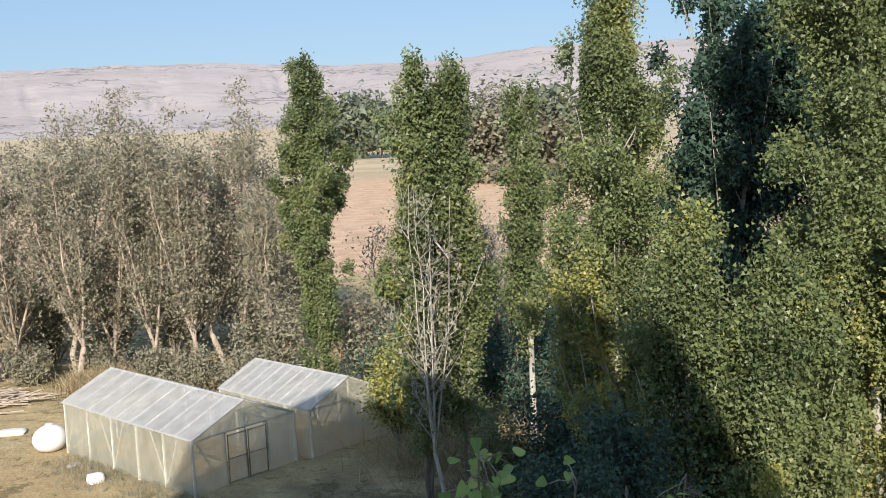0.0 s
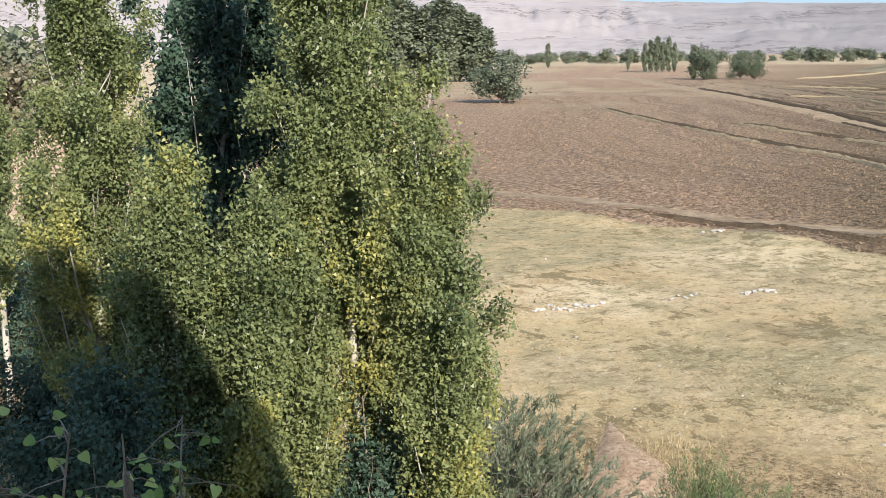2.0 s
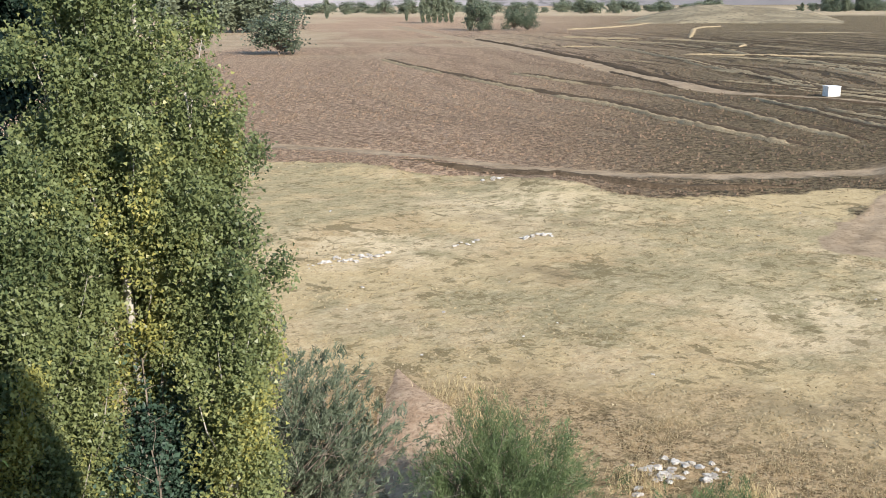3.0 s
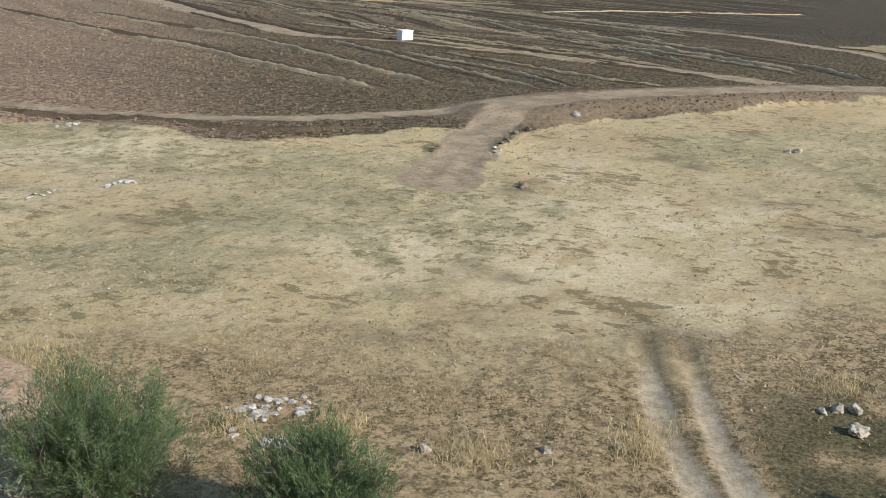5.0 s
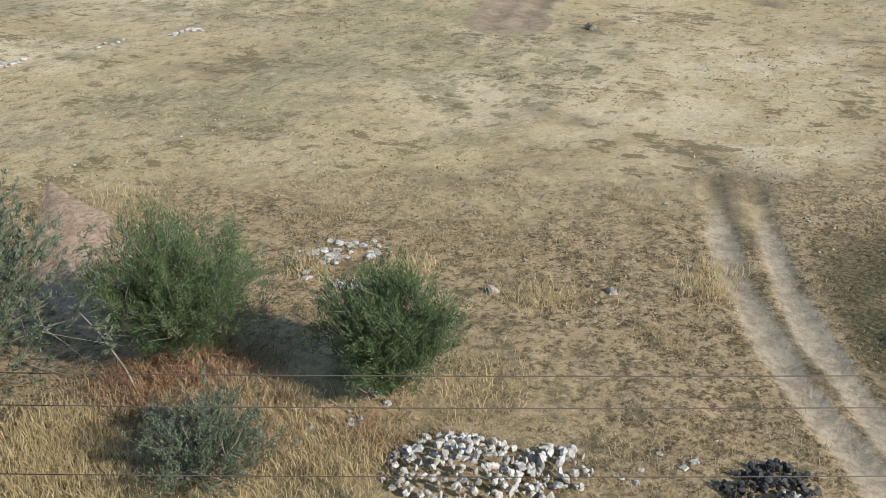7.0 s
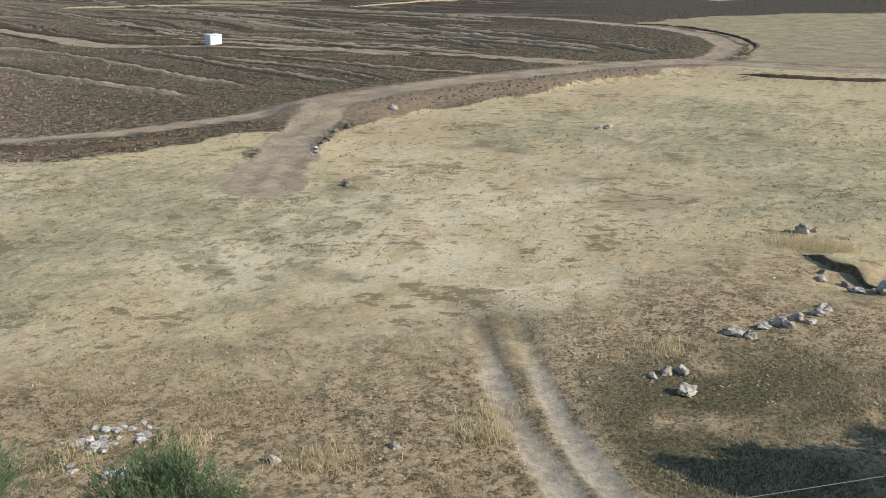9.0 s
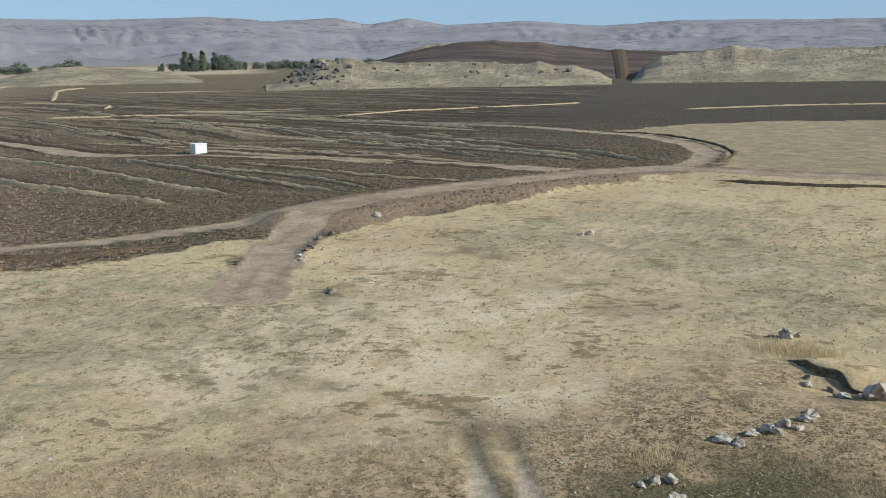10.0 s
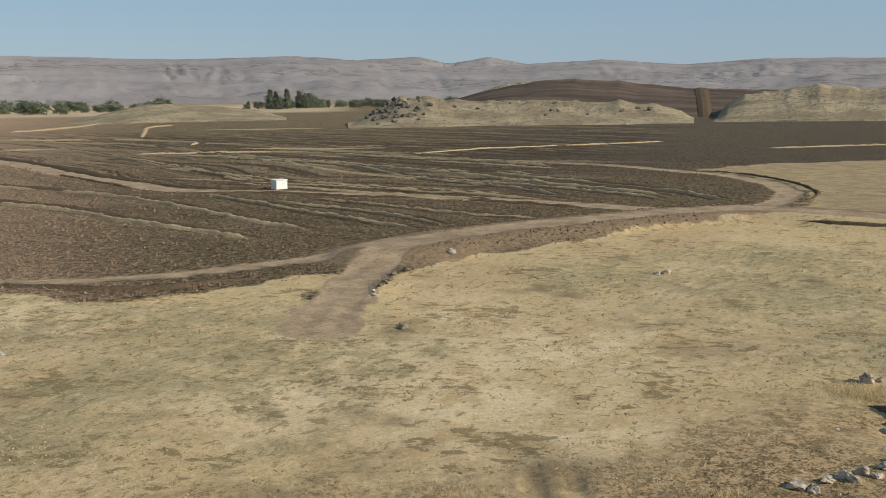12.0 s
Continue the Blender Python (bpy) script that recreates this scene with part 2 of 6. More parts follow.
TRACK_R = [(29.6, 7.8), (28.2, 7.2), (26.3, 6.3), (23.6, 5.1), (21.3, 3.8), (19.8, 2.8), (18.3, 1.7), (16, -0.2)]


def height(x, y):
    r = np.hypot(x, y)
    z = (fbm(x * 0.06, y * 0.06, 3) - 0.5) * 0.5 * smooth(12, 30, r) + (fbm(x * 0.9, y * 0.9, 2) - 0.5) * 0.10 * smooth(10, 16, r)
    d_main = line_dist(x, y, MAIN)
    d_road = np.minimum(line_dist(x, y, BRANCH), d_main)
    d_spur = line_dist(x, y, SPUR)
    s_edge = line_dist(x, y, EDGE) * np.where(inside(x, y, MEADOW), -1, 1)
    field = smooth(-0.5, 0.5, s_edge + (fbm(x * 0.5, y * 0.5, 2) - 0.5) * 1.2)
    right = smooth(54, 66, x) * smooth(46, 36, y)
    near_r = smooth(7.0, 1.5, d_road)
    z = z * (1 - 0.8 * near_r)
    z += 0.75 * right * smooth(6.0, 2.7, d_main) * (r < 130)
    z += field * (1 - 0.7 * right) * (fbm(x * 1.6, y * 1.6, 2) - 0.45) * 0.22 * smooth(160, 60, r) * smooth(1.5, 3.0, d_road)
    z -= 0.08 * smooth(0.55, 0.1, np.abs(d_road - 0.85)) + 0.05 * smooth(0.7, 0.1, np.abs(d_spur - 0.8))
    # spoil bank beside the spur, and the low bank under the bushes
    d_bank = np.hypot((x - 55.5) * 0.45 + (y - 26.2) * 0.2, (y - 26.4) - (x - 55.5) * 0.3)
    z += 0.22 * np.exp(-(d_bank / 1.1) ** 2) * (fbm(x * 1.3, y * 1.3, 2) + 0.4)
    for line in (TRACK_L, TRACK_R):
        z -= 0.09 * smooth(0.5, 0.1, line_dist(x, y, line))
    # ditch below the bank, under the bushes
    dip = smooth(2.6, 0.0, np.hypot((x - 12.8) * 0.75, (y - 20.3) * 0.52) - 1.2)
    z -= 0.7 * dip
    for px, py, s in ((46, 45, 0.5), (44, 58, 0.5), (47.5, 38, 0.25)):
        z += s * np.exp(-(((x - px) / 4) ** 2 + ((y - py) / 4) ** 2))
    # hollow among the boulders
    z -= 0.40 * np.exp(-(((x - 36.8) / 1.0) ** 2 + ((y + 1.9) / 2.0) ** 2))
    # house terrace and its slope
    z += 5.2 * smooth(12.5, 6.6, r) * (r > 0)
    return z + np.maximum(0, (r - 900) / 2200) ** 2 * 18


az = np.unique(np.concatenate([np.arange(-34, 106, 0.24), np.arange(106, 326.1, 4.0)]))
rad = np.concatenate([[0.01, 3.0, 5.5], np.geomspace(7.0, 620, 340), np.geomspace(640, 4700, 70)])
A, Rr = np.meshgrid(np.radians(az), rad, indexing="ij")
gx, gy = (Rr * np.sin(A)), (Rr * np.cos(A))
gz = height(gx, gy)
nA, nR = gx.shape
gs_edge = line_dist(gx, gy, EDGE) * np.where(inside(gx, gy, MEADOW), -1, 1)
g_fray = (fbm(gx * 0.55 + 3, gy * 0.55, 3) - 0.5) * 3.2 * smooth(9, 2, np.hypot(gx - 48, gy - 25.4))
g_road = np.minimum(np.minimum(line_dist(gx, gy, BRANCH) - 1.05, line_dist(gx, gy, MAIN) - 1.75), line_dist(gx, gy, SPUR) - 1.5 - 0.5 * smooth(56, 48, gx) + 0.5 * g_fray + 0.5 * smooth(3, 0, np.hypot(gx - 48, gy - 25.4)))
g_lane = np.minimum(line_dist(gx, gy, LANE) - 1.1 - np.hypot(gx, gy) * 0.006, line_dist(gx, gy, LOOP) - 1.3)
g_path = np.minimum(line_dist(gx, gy, PATH_A), line_dist(gx, gy, PATH_B)) - 0.25 - np.hypot(gx, gy) * 0.0008
g_track = np.minimum(line_dist(gx, gy, TRACK_L), line_dist(gx, gy, TRACK_R)) - 0.36
g_r, g_a = np.hypot(gx, gy), np.degrees(np.arctan2(gx, gy))
warp = (fbm(gx * 0.4, gy * 0.4, 3) - 0.5)
plough = smooth(-0.6, 0.6, gs_edge + warp * 2.2)
# pale meadow beyond the loop of the road
patch = smooth(-1.5, 1.5, line_dist(gx, gy, BEYOND) * np.where(inside(gx, gy, BEYOND), 1, -1) + warp * 5)
plough = plough * (1 - patch)
g_left = smooth(28, 20, g_a)
stubble = smooth(0.45, 0.6, fbm(g_a * 0.16 + 3, np.log(np.maximum(g_r, 1)) * 5.2, 3)) * smooth(190, 300, g_r)
stubble = np.clip(stubble * 0.6 * smooth(50, 36, g_a), 0, 1) * smooth(2500, 1500, g_r)
stubble = np.maximum(stubble, g_left * smooth(190, 230, g_r))
stubble = np.maximum(stubble, 0.9 * smooth(880, 1060, g_r) * smooth(64, 61, g_a) * smooth(2500, 1500, g_r))
road = np.clip(np.maximum.reduce([smooth(0.5, -0.3, g_road + warp), smooth(0.6, -0.3, g_lane + warp), 0.4 * smooth(0.4, -0.2, g_path + 0.3 * warp)]), 0, 1)
scar_shade = np.zeros_like(gx)
# dark ground marks; those round (0, 27) deepen the house's shade in colour
for sx, sy, sr, sa in ((59.1, 18.1, 1.6, 1.0), (57.7, 16.0, 1.5, 1.0), (48.6, 21.4, 1.2, 0.8), (30.8, 31.1, 1.9, 0.6), (38.9, 36.6, 2.0, 0.6), (36.5, 40.2, 2.0, 0.6), (36.0, -1.6, 1.6, 0.9), (31.4, 9.6, 1.3, 0.5), (30.0, 8.8, 1.3, 1.0), (29.0, 9.6, 1.0, 1.0), (29.9, 7.6, 1.0, 0.9), (33.0, 15.1, 0.9, 0.7), (58.8, 18.6, 1.6, 0.9), (65.5, 2.7, 2.6, 0.6), (46.7, 20.8, 1.4, 0.9), (-3.5, 27, 3.2, 1.0), (0, 27, 3.6, 1.0), (2, 23.5, 3.6, 1.0), (-1, 31, 3.0, 1.0), (3.5, 28, 3.5, 1.0), (-4.5, 31.5, 2.2, 0.8), (26.5, 3.6, 1.6, 0.6), (24.5, 2.0, 2.6, 0.8), (22.0, 0.6, 2.4, 0.8), (21.2, 1.8, 1.4, 0.6), (63, 10, 2.5, 0.5), (52, 10, 3.0, 0.5), (47, 6, 3.0, 0.5), (25.4, 15.6, 1.3, 0.6), (28.5, 14, 1.0, 0.5), (33.5, 17.2, 1.2, 0.5)):
    scar_shade = np.maximum(scar_shade, sa * np.exp(-(((gx - sx) / sr) ** 2 + ((gy - sy) / sr) ** 2) * 1.3))
TRACK_MID = [((a[0] + b[0]) / 2, (a[1] + b[1]) / 2) for a, b in zip(TRACK_L, TRACK_R)]
scar_shade = scar_shade * smooth(0.32, 0.62, fbm(gx * 0.9 + 8, gy * 0.9, 3))
scar_shade = np.maximum(scar_shade, 0.7 * smooth(0.5, 0.25, line_dist(gx, gy, TRACK_MID)) * smooth(0.2, 0.45, fbm(gx * 1.6 + 4, gy * 1.6, 2)) * (gx < 29.5))
scar_shade = np.maximum(scar_shade, 0.75 * np.exp(-(((gx - 29.8) / 1.7) ** 2 + ((gy - 8.5) / 1.5) ** 2)))
dry = smooth(56, 39, g_a)
# strips run beside the lane: distance from it, across the ploughing
beyond = inside(gx, gy, LANE + [(900, 19), (900, 440)])
strip = line_dist(gx, gy, LANE) * np.where(beyond, 1, -1)
striped = np.where(beyond, smooth(0.5, 4, strip), 0.35 * smooth(60, 40, -strip) * smooth(0.5, 4, -strip)) * smooth(75, 95, g_r) * smooth(520, 300, g_r) * smooth(0, 26, gy - 20 - 0.12 * np.abs(gx - 104))
bank = smooth(54, 66, gx) * smooth(46, 36, gy) * smooth(7.5, 5.0, line_dist(gx, gy, MAIN)) * (g_r < 130)
# dark olive growth right of the track, its colour deepened for shade there
lush_shaded = smooth(1.0, 0.45, np.hypot((gx - 24.2) / 7.6, (gy + 0.2) / 7.0)) * smooth(0.35, 1.0, np.minimum(line_dist(gx, gy, TRACK_R), line_dist(gx, gy, TRACK_L))) * smooth(0.2, 0.42, fbm(gx * 0.5, gy * 0.5 + 7, 3))
track = 0.9 * smooth(0.40, -0.25, g_track + warp * 0.5) * smooth(31, 25, gx)
green = 0.8 * smooth(0.50, 0.64, fbm(gx * 0.045 + 5, gy * 0.08, 4))
for sx, sy, sr in ((60, 3, 9), (74, 6, 9), (48, -1, 6), (27, 27, 6), (34, 27, 6), (30, 38, 4), (22, 30, 4), (64, 14, 5)):
    green = np.maximum(green, np.exp(-((gx - sx) ** 2 + (gy - sy) ** 2) / sr ** 2))
bare = np.zeros_like(gx)
for sx, sy, sr in ((37, 14, 6), (33, 9, 4), (44, 13, 7), (41, 24, 4), (34, 20, 4), (50, 20, 4), (28, 40, 5), (40, 42, 6), (47, 10, 5)):
    bare = np.maximum(bare, np.exp(-((gx - sx) ** 2 + (gy - sy) ** 2) / sr ** 2))
bare = bare * smooth(0.25, 0.5, fbm(gx * 0.25 + 2, gy * 0.25, 3))
moist = smooth(62, 78, g_a + 9 * warp) * smooth(110, 190, g_r)
near = smooth(34, 23, np.hypot(gx - 1, gy - 1) + 10 * warp - 9 * smooth(74, 88, g_a)) * (1 - 0.5 * np.exp(-((gx - 13) ** 2 + (gy - 10.5) ** 2) / 20))
flat = [v.ravel() for v in (plough, road, np.clip(track, 0, 1), green, stubble, near, g_left * np.ones_like(gx), scar_shade, dry, patch, strip, striped, bank, lush_shaded, moist, bare)]
gverts = np.stack([gx.ravel(), gy.ravel(), gz.ravel()], 1)
ii, jj = np.meshgrid(np.arange(nA), np.arange(nR - 1), indexing="ij")
i2 = (ii + 1) % nA
gfaces = np.stack([ii * nR + jj, ii * nR + jj + 1, i2 * nR + jj + 1, i2 * nR + jj], -1).reshape(-1, 4)[:, ::-1]


def ground_material():
    k = Mat("earth_and_dry_grass", 0.95, 0.1)
    plough, road, track, green = k.attr("plough"), k.attr("road"), k.attr("track"), k.attr("green")
    stubble, near, scar_shade, dry = k.attr("stubble"), k.attr("near"), k.attr("scar_shade"), k.attr("dry")
    big, mid, fine, grit = k.noise(0.15, 5, 0.62), k.noise(0.45, 6, 0.72), k.noise(3.5, 5, 0.75), k.noise(9.0, 5, 0.82)
    tuft = k.math("ADD", k.noise(0.9, 5, 0.74, k.turned(k.geo, 60, (1.3, 0.8, 1))), k.math("MULTIPLY", k.math("SUBTRACT", k.noise(0.22, 3, 0.6), 0.5), 0.55))
    # meadow: straw, olive regrowth, bare pinkish earth, dark tufts
    straw = k.mix(k.ramp(fine, 0.22, 0.78), (0.405, 0.300, 0.156), (0.530, 0.413, 0.234))
    ochre = k.mix(k.ramp(fine, 0.22, 0.78), (0.365, 0.250, 0.128), (0.480, 0.345, 0.190))
    olive = k.mix(k.ramp(fine, 0.22, 0.78), (0.235, 0.200, 0.108), (0.365, 0.312, 0.182))
    dash, sweep = k.noise(1.5, 6, 0.74, k.turned(k.geo, 24, (0.75, 1.25, 1))), k.noise(0.11, 5, 0.62)
    grass = k.mix(k.math("MULTIPLY", k.ramp(sweep, 0.48, 0.60), 0.75), straw, ochre)
    grass = k.mix(k.math("MULTIPLY", k.ramp(k.math("ADD", k.math("MULTIPLY", green, 0.24), k.math("MULTIPLY", mid, 0.76)), 0.46, 0.62), 0.85), grass, olive)
    grass = k.mix(k.math("MULTIPLY", k.ramp(big, 0.53, 0.64), 0.6), grass, k.mix(k.ramp(fine, 0.4, 0.6), (0.450, 0.332, 0.195), (0.575, 0.450, 0.285)))
    grass = k.mix(k.math("MULTIPLY", k.attr("bare"), k.ramp(mid, 0.60, 0.44)), grass, k.mix(k.ramp(fine, 0.3, 0.7), (0.540, 0.420, 0.255), (0.680, 0.552, 0.362)))
    grass = k.mix(k.math("MULTIPLY", k.ramp(k.math("ADD", tuft, k.math("MULTIPLY", k.math("SUBTRACT", big, 0.5), -0.35)), 0.59, 0.63), 0.8), grass, k.mix(k.ramp(grit, 0.4, 0.6), (0.112, 0.086, 0.038), (0.230, 0.180, 0.092)))
    grass = k.mix(k.math("MULTIPLY", k.ramp(k.math("ADD", dash, k.math("MULTIPLY", green, 0.04)), 0.575, 0.62), 0.72), grass, k.mix(k.ramp(grit, 0.4, 0.6), (0.130, 0.100, 0.047), (0.235, 0.185, 0.095)))
    grass = k.mix(k.math("MULTIPLY", k.ramp(dash, 0.44, 0.36), 0.4), grass, (0.65, 0.53, 0.34))
    grass = k.mix(k.math("MULTIPLY", k.ramp(grit, 0.54, 0.62), 0.5), grass, (0.170, 0.128, 0.064))
    grass = k.mix(k.math("MULTIPLY", k.ramp(grit, 0.46, 0.38), 0.42), grass, (0.65, 0.53, 0.34))
    rough = k.mix(k.ramp(fine, 0.40, 0.58), (0.088, 0.058, 0.027), (0.375, 0.262, 0.142))
    rough = k.mix(k.math("MULTIPLY", k.ramp(grit, 0.47, 0.57), 0.6), rough, (0.55, 0.42, 0.255))
    rough = k.mix(k.math("MULTIPLY", k.ramp(k.noise(1.3, 6, 0.74), 0.50, 0.58), 0.75), rough, k.mix(k.ramp(grit, 0.42, 0.58), (0.070, 0.052, 0.025), (0.20, 0.150, 0.080)))
    grass = k.mix(k.math("MULTIPLY", near, k.ramp(k.math("ADD", mid, k.math("MULTIPLY", near, 0.3)), 0.42, 0.70)), grass, rough)
    grass = k.mix(k.math("MULTIPLY", scar_shade, 0.85), grass, k.mix(k.ramp(grit, 0.4, 0.6), (0.076, 0.060, 0.037), (0.193, 0.150, 0.089)))
    grass = k.mix(k.math("MULTIPLY", k.attr("lush_shaded"), k.ramp(fine, 0.30, 0.46)), grass, k.mix(k.ramp(grit, 0.38, 0.62), (0.046, 0.039, 0.018), (0.160, 0.132, 0.068)))
    # ploughed soil: clods, furrows, low spots darkened for shade, drier towards one side
    clod, lump = k.noise(1.9, 6, 0.80), k.voro(2.4)
    furrow = k.noise(0.5, 4, 0.65, k.turned(k.geo, 24, (4.0, 0.16, 1)))
    wet = k.mix(k.ramp(clod, 0.46, 0.54), (0.096, 0.073, 0.040), (0.318, 0.243, 0.142))
    arid = k.mix(k.ramp(clod, 0.46, 0.54), (0.280, 0.182, 0.116), (0.66, 0.465, 0.315))
    wet = k.mix(k.math("MULTIPLY", k.attr("moist"), 0.85), wet, k.mix(k.ramp(clod, 0.44, 0.56), (0.070, 0.055, 0.038), (0.165, 0.132, 0.092)))
    soil = k.mix(dry, wet, arid)
    soil = k.mix(k.math("MULTIPLY", k.ramp(furrow, 0.54, 0.66), 0.5), soil, k.mix(dry, (0.263, 0.195, 0.136), (0.430, 0.310, 0.219)))
    soil = k.mix(k.math("MULTIPLY", k.ramp(furrow, 0.46, 0.34), 0.5), soil, k.mix(dry, (0.063, 0.045, 0.032), (0.178, 0.115, 0.080)))
    vec = k.t.nodes.new("ShaderNodeCombineXYZ")
    k.put(vec.inputs[0], k.math("ADD", k.attr("strip"), k.math("MULTIPLY", k.noise(0.035, 3, 0.5), 14.0)))
    k.put(vec.inputs[1], k.math("MULTIPLY", k.noise(0.012, 2, 0.5), 9.0))
    line = k.noise(0.17, 3, 0.62, vec.outputs[0])
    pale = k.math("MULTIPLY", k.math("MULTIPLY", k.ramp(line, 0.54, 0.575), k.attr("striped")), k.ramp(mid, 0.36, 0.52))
    # shadow lines beside the pale strips, put into the soil colour
    trough_shade = k.math("MULTIPLY", k.math("MULTIPLY", k.ramp(line, 0.52, 0.475), k.ramp(line, 0.40, 0.445)), k.attr("striped"))
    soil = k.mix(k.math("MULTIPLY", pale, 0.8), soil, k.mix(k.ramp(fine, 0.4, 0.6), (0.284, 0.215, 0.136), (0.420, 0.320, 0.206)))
    soil = k.mix(k.math("MULTIPLY", trough_shade, 0.75), soil, (0.069, 0.050, 0.032))
    soil = k.mix(k.math("MULTIPLY", k.attr("bank"), 0.85), soil, k.mix(k.ramp(fine, 0.36, 0.64), (0.168, 0.118, 0.075), (0.289, 0.210, 0.136)))
    soil = k.mix(k.attr("left"), soil, k.mix(k.ramp(mid, 0.4, 0.6), (0.589, 0.385, 0.249), (0.714, 0.490, 0.333)))
    soil = k.mix(stubble, soil, k.mix(k.ramp(k.noise(0.05, 3), 0.4, 0.6), (0.494, 0.380, 0.243), (0.609, 0.490, 0.328)))
    dust = k.mix(k.ramp(mid, 0.35, 0.65), (0.262, 0.192, 0.122), (0.405, 0.308, 0.205))
    dust = k.mix(k.math("MULTIPLY", k.ramp(fine, 0.50, 0.64), 0.65), dust, (0.185, 0.128, 0.080))
    e = k.math("ADD", plough, k.math("MULTIPLY", k.math("SUBTRACT", fine, 0.5), 1.2))
    grass = k.mix(k.math("MULTIPLY", k.attr("patch"), 0.75), grass, k.mix(k.ramp(mid, 0.42, 0.6), (0.200, 0.155, 0.089), (0.325, 0.255, 0.150)))
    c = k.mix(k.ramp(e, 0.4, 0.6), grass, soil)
    e2 = k.math("ADD", road, k.math("MULTIPLY", k.math("SUBTRACT", mid, 0.5), 0.6))
    c = k.mix(k.ramp(e2, 0.3, 0.75), c, dust)
    e3 = k.math("ADD", track, k.math("MULTIPLY", k.math("SUBTRACT", mid, 0.5), 0.9))
    c = k.mix(k.math("MULTIPLY", k.ramp(e3, 0.35, 0.8), 0.8), c, k.mix(k.ramp(fine, 0.4, 0.6), (0.345, 0.275, 0.192), (0.470, 0.385, 0.278)))
    k.color(c)
    h = k.math("MULTIPLY", k.math("ADD", k.math("MULTIPLY", clod, 2.4), k.math("MULTIPLY", lump, -0.9)), k.math("MULTIPLY", k.math("MULTIPLY", plough, k.math("SUBTRACT", 1.0, k.math("MAXIMUM", k.math("MULTIPLY", k.attr("left"), 0.85), k.math("MULTIPLY", k.attr("bank"), 0.8)))), k.math("SUBTRACT", 1.0, road)))
    h = k.math("ADD", h, k.math("MULTIPLY", k.math("SUBTRACT", pale, trough_shade), 1.6))
    h = k.math("ADD", h, k.math("ADD", k.math("MULTIPLY", fine, 0.10), k.math("ADD", k.math("MULTIPLY", grit, 0.10), k.math("MULTIPLY", tuft, 0.22))))
    k.bump(h, 1.0, 0.36)
    return k.m


M_GROUND = ground_material()
fc = lambda v: v.ravel()[gfaces].mean(1)
f_road, f_plough, f_lane = fc(np.minimum(g_road, 9)), fc(plough), fc(np.minimum(g_lane, 9))
f_track = fc(np.clip(track, 0, 1)) > 0.5
zone = np.where(f_road < 0, 2, np.where(f_lane < 0, 3, np.where((f_plough > 0.5), 1, np.where(f_track & (fc(gx) < 33), 4, 0))))
for number, (name, label, category) in enumerate((("ground", "dry straw-coloured meadow with grazed patches and bare earth", "meadow"), ("field", "freshly ploughed brown field with clods and furrows", "field"),
                                                  ("road", "dusty unpaved farm road with wheel ruts", "dirt road"), ("farm_lane", "pale narrow dirt lane across the ploughed fields", "dirt road"), ("wheel_track", "twin dusty wheel ruts through dry grass", "track"))):
    own = gfaces[zone == number]
    used, inv = np.unique(own, return_inverse=True)
    attrs = dict(zip(("plough", "road", "track", "green", "stubble", "near", "left", "scar_shade", "dry", "patch", "strip", "striped", "bank", "lush_shaded", "moist", "bare"), (v[used] for v in flat)))
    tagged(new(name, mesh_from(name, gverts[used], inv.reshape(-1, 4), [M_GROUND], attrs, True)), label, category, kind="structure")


def ground_z(x, y):
    return float(height(np.array([float(x)]), np.array([float(y)]))[0])


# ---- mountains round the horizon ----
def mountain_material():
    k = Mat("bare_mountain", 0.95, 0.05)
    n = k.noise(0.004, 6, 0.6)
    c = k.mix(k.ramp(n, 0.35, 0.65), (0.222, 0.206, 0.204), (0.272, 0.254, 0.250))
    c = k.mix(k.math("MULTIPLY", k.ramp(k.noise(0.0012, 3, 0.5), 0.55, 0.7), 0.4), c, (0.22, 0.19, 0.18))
    # rock colour lightened towards the left to stand in for haze
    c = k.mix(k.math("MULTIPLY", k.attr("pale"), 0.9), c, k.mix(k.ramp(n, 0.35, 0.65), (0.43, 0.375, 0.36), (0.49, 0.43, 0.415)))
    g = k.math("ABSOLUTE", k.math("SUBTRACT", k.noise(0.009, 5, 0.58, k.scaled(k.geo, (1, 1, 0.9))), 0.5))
    # shade in the gullies, painted as dark lines along the creases
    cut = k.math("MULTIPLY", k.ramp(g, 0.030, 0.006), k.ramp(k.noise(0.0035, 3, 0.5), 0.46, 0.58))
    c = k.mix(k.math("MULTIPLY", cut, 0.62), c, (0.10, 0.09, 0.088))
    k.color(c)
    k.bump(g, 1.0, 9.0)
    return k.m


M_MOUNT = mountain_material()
SKYLINE = [(-60, 3.2), (-22, 3.2), (-16, 3.4), (-10, 3.3), (-5, 3.0), (1.6, 3.1), (5.8, 3.55), (15, 3.5), (26, 3.25), (34.8, 2.84), (39.6, 2.55), (46, 2.38), (54, 2.15), (60.2, 2.27), (64, 1.93), (67.3, 1.62), (70.5, 1.55),
           (73, 1.7), (76.2, 1.81), (80.5, 1.47), (84.5, 1.68), (90.5, 1.54), (120, 1.5)]


SLOPES = {}


def slope_z(name, azimuth, r):
    a, rr, z = SLOPES[name]
    i = int(np.clip(np.searchsorted(a, azimuth), 1, len(a) - 1))
    return float(np.interp(r, rr, z[i]))


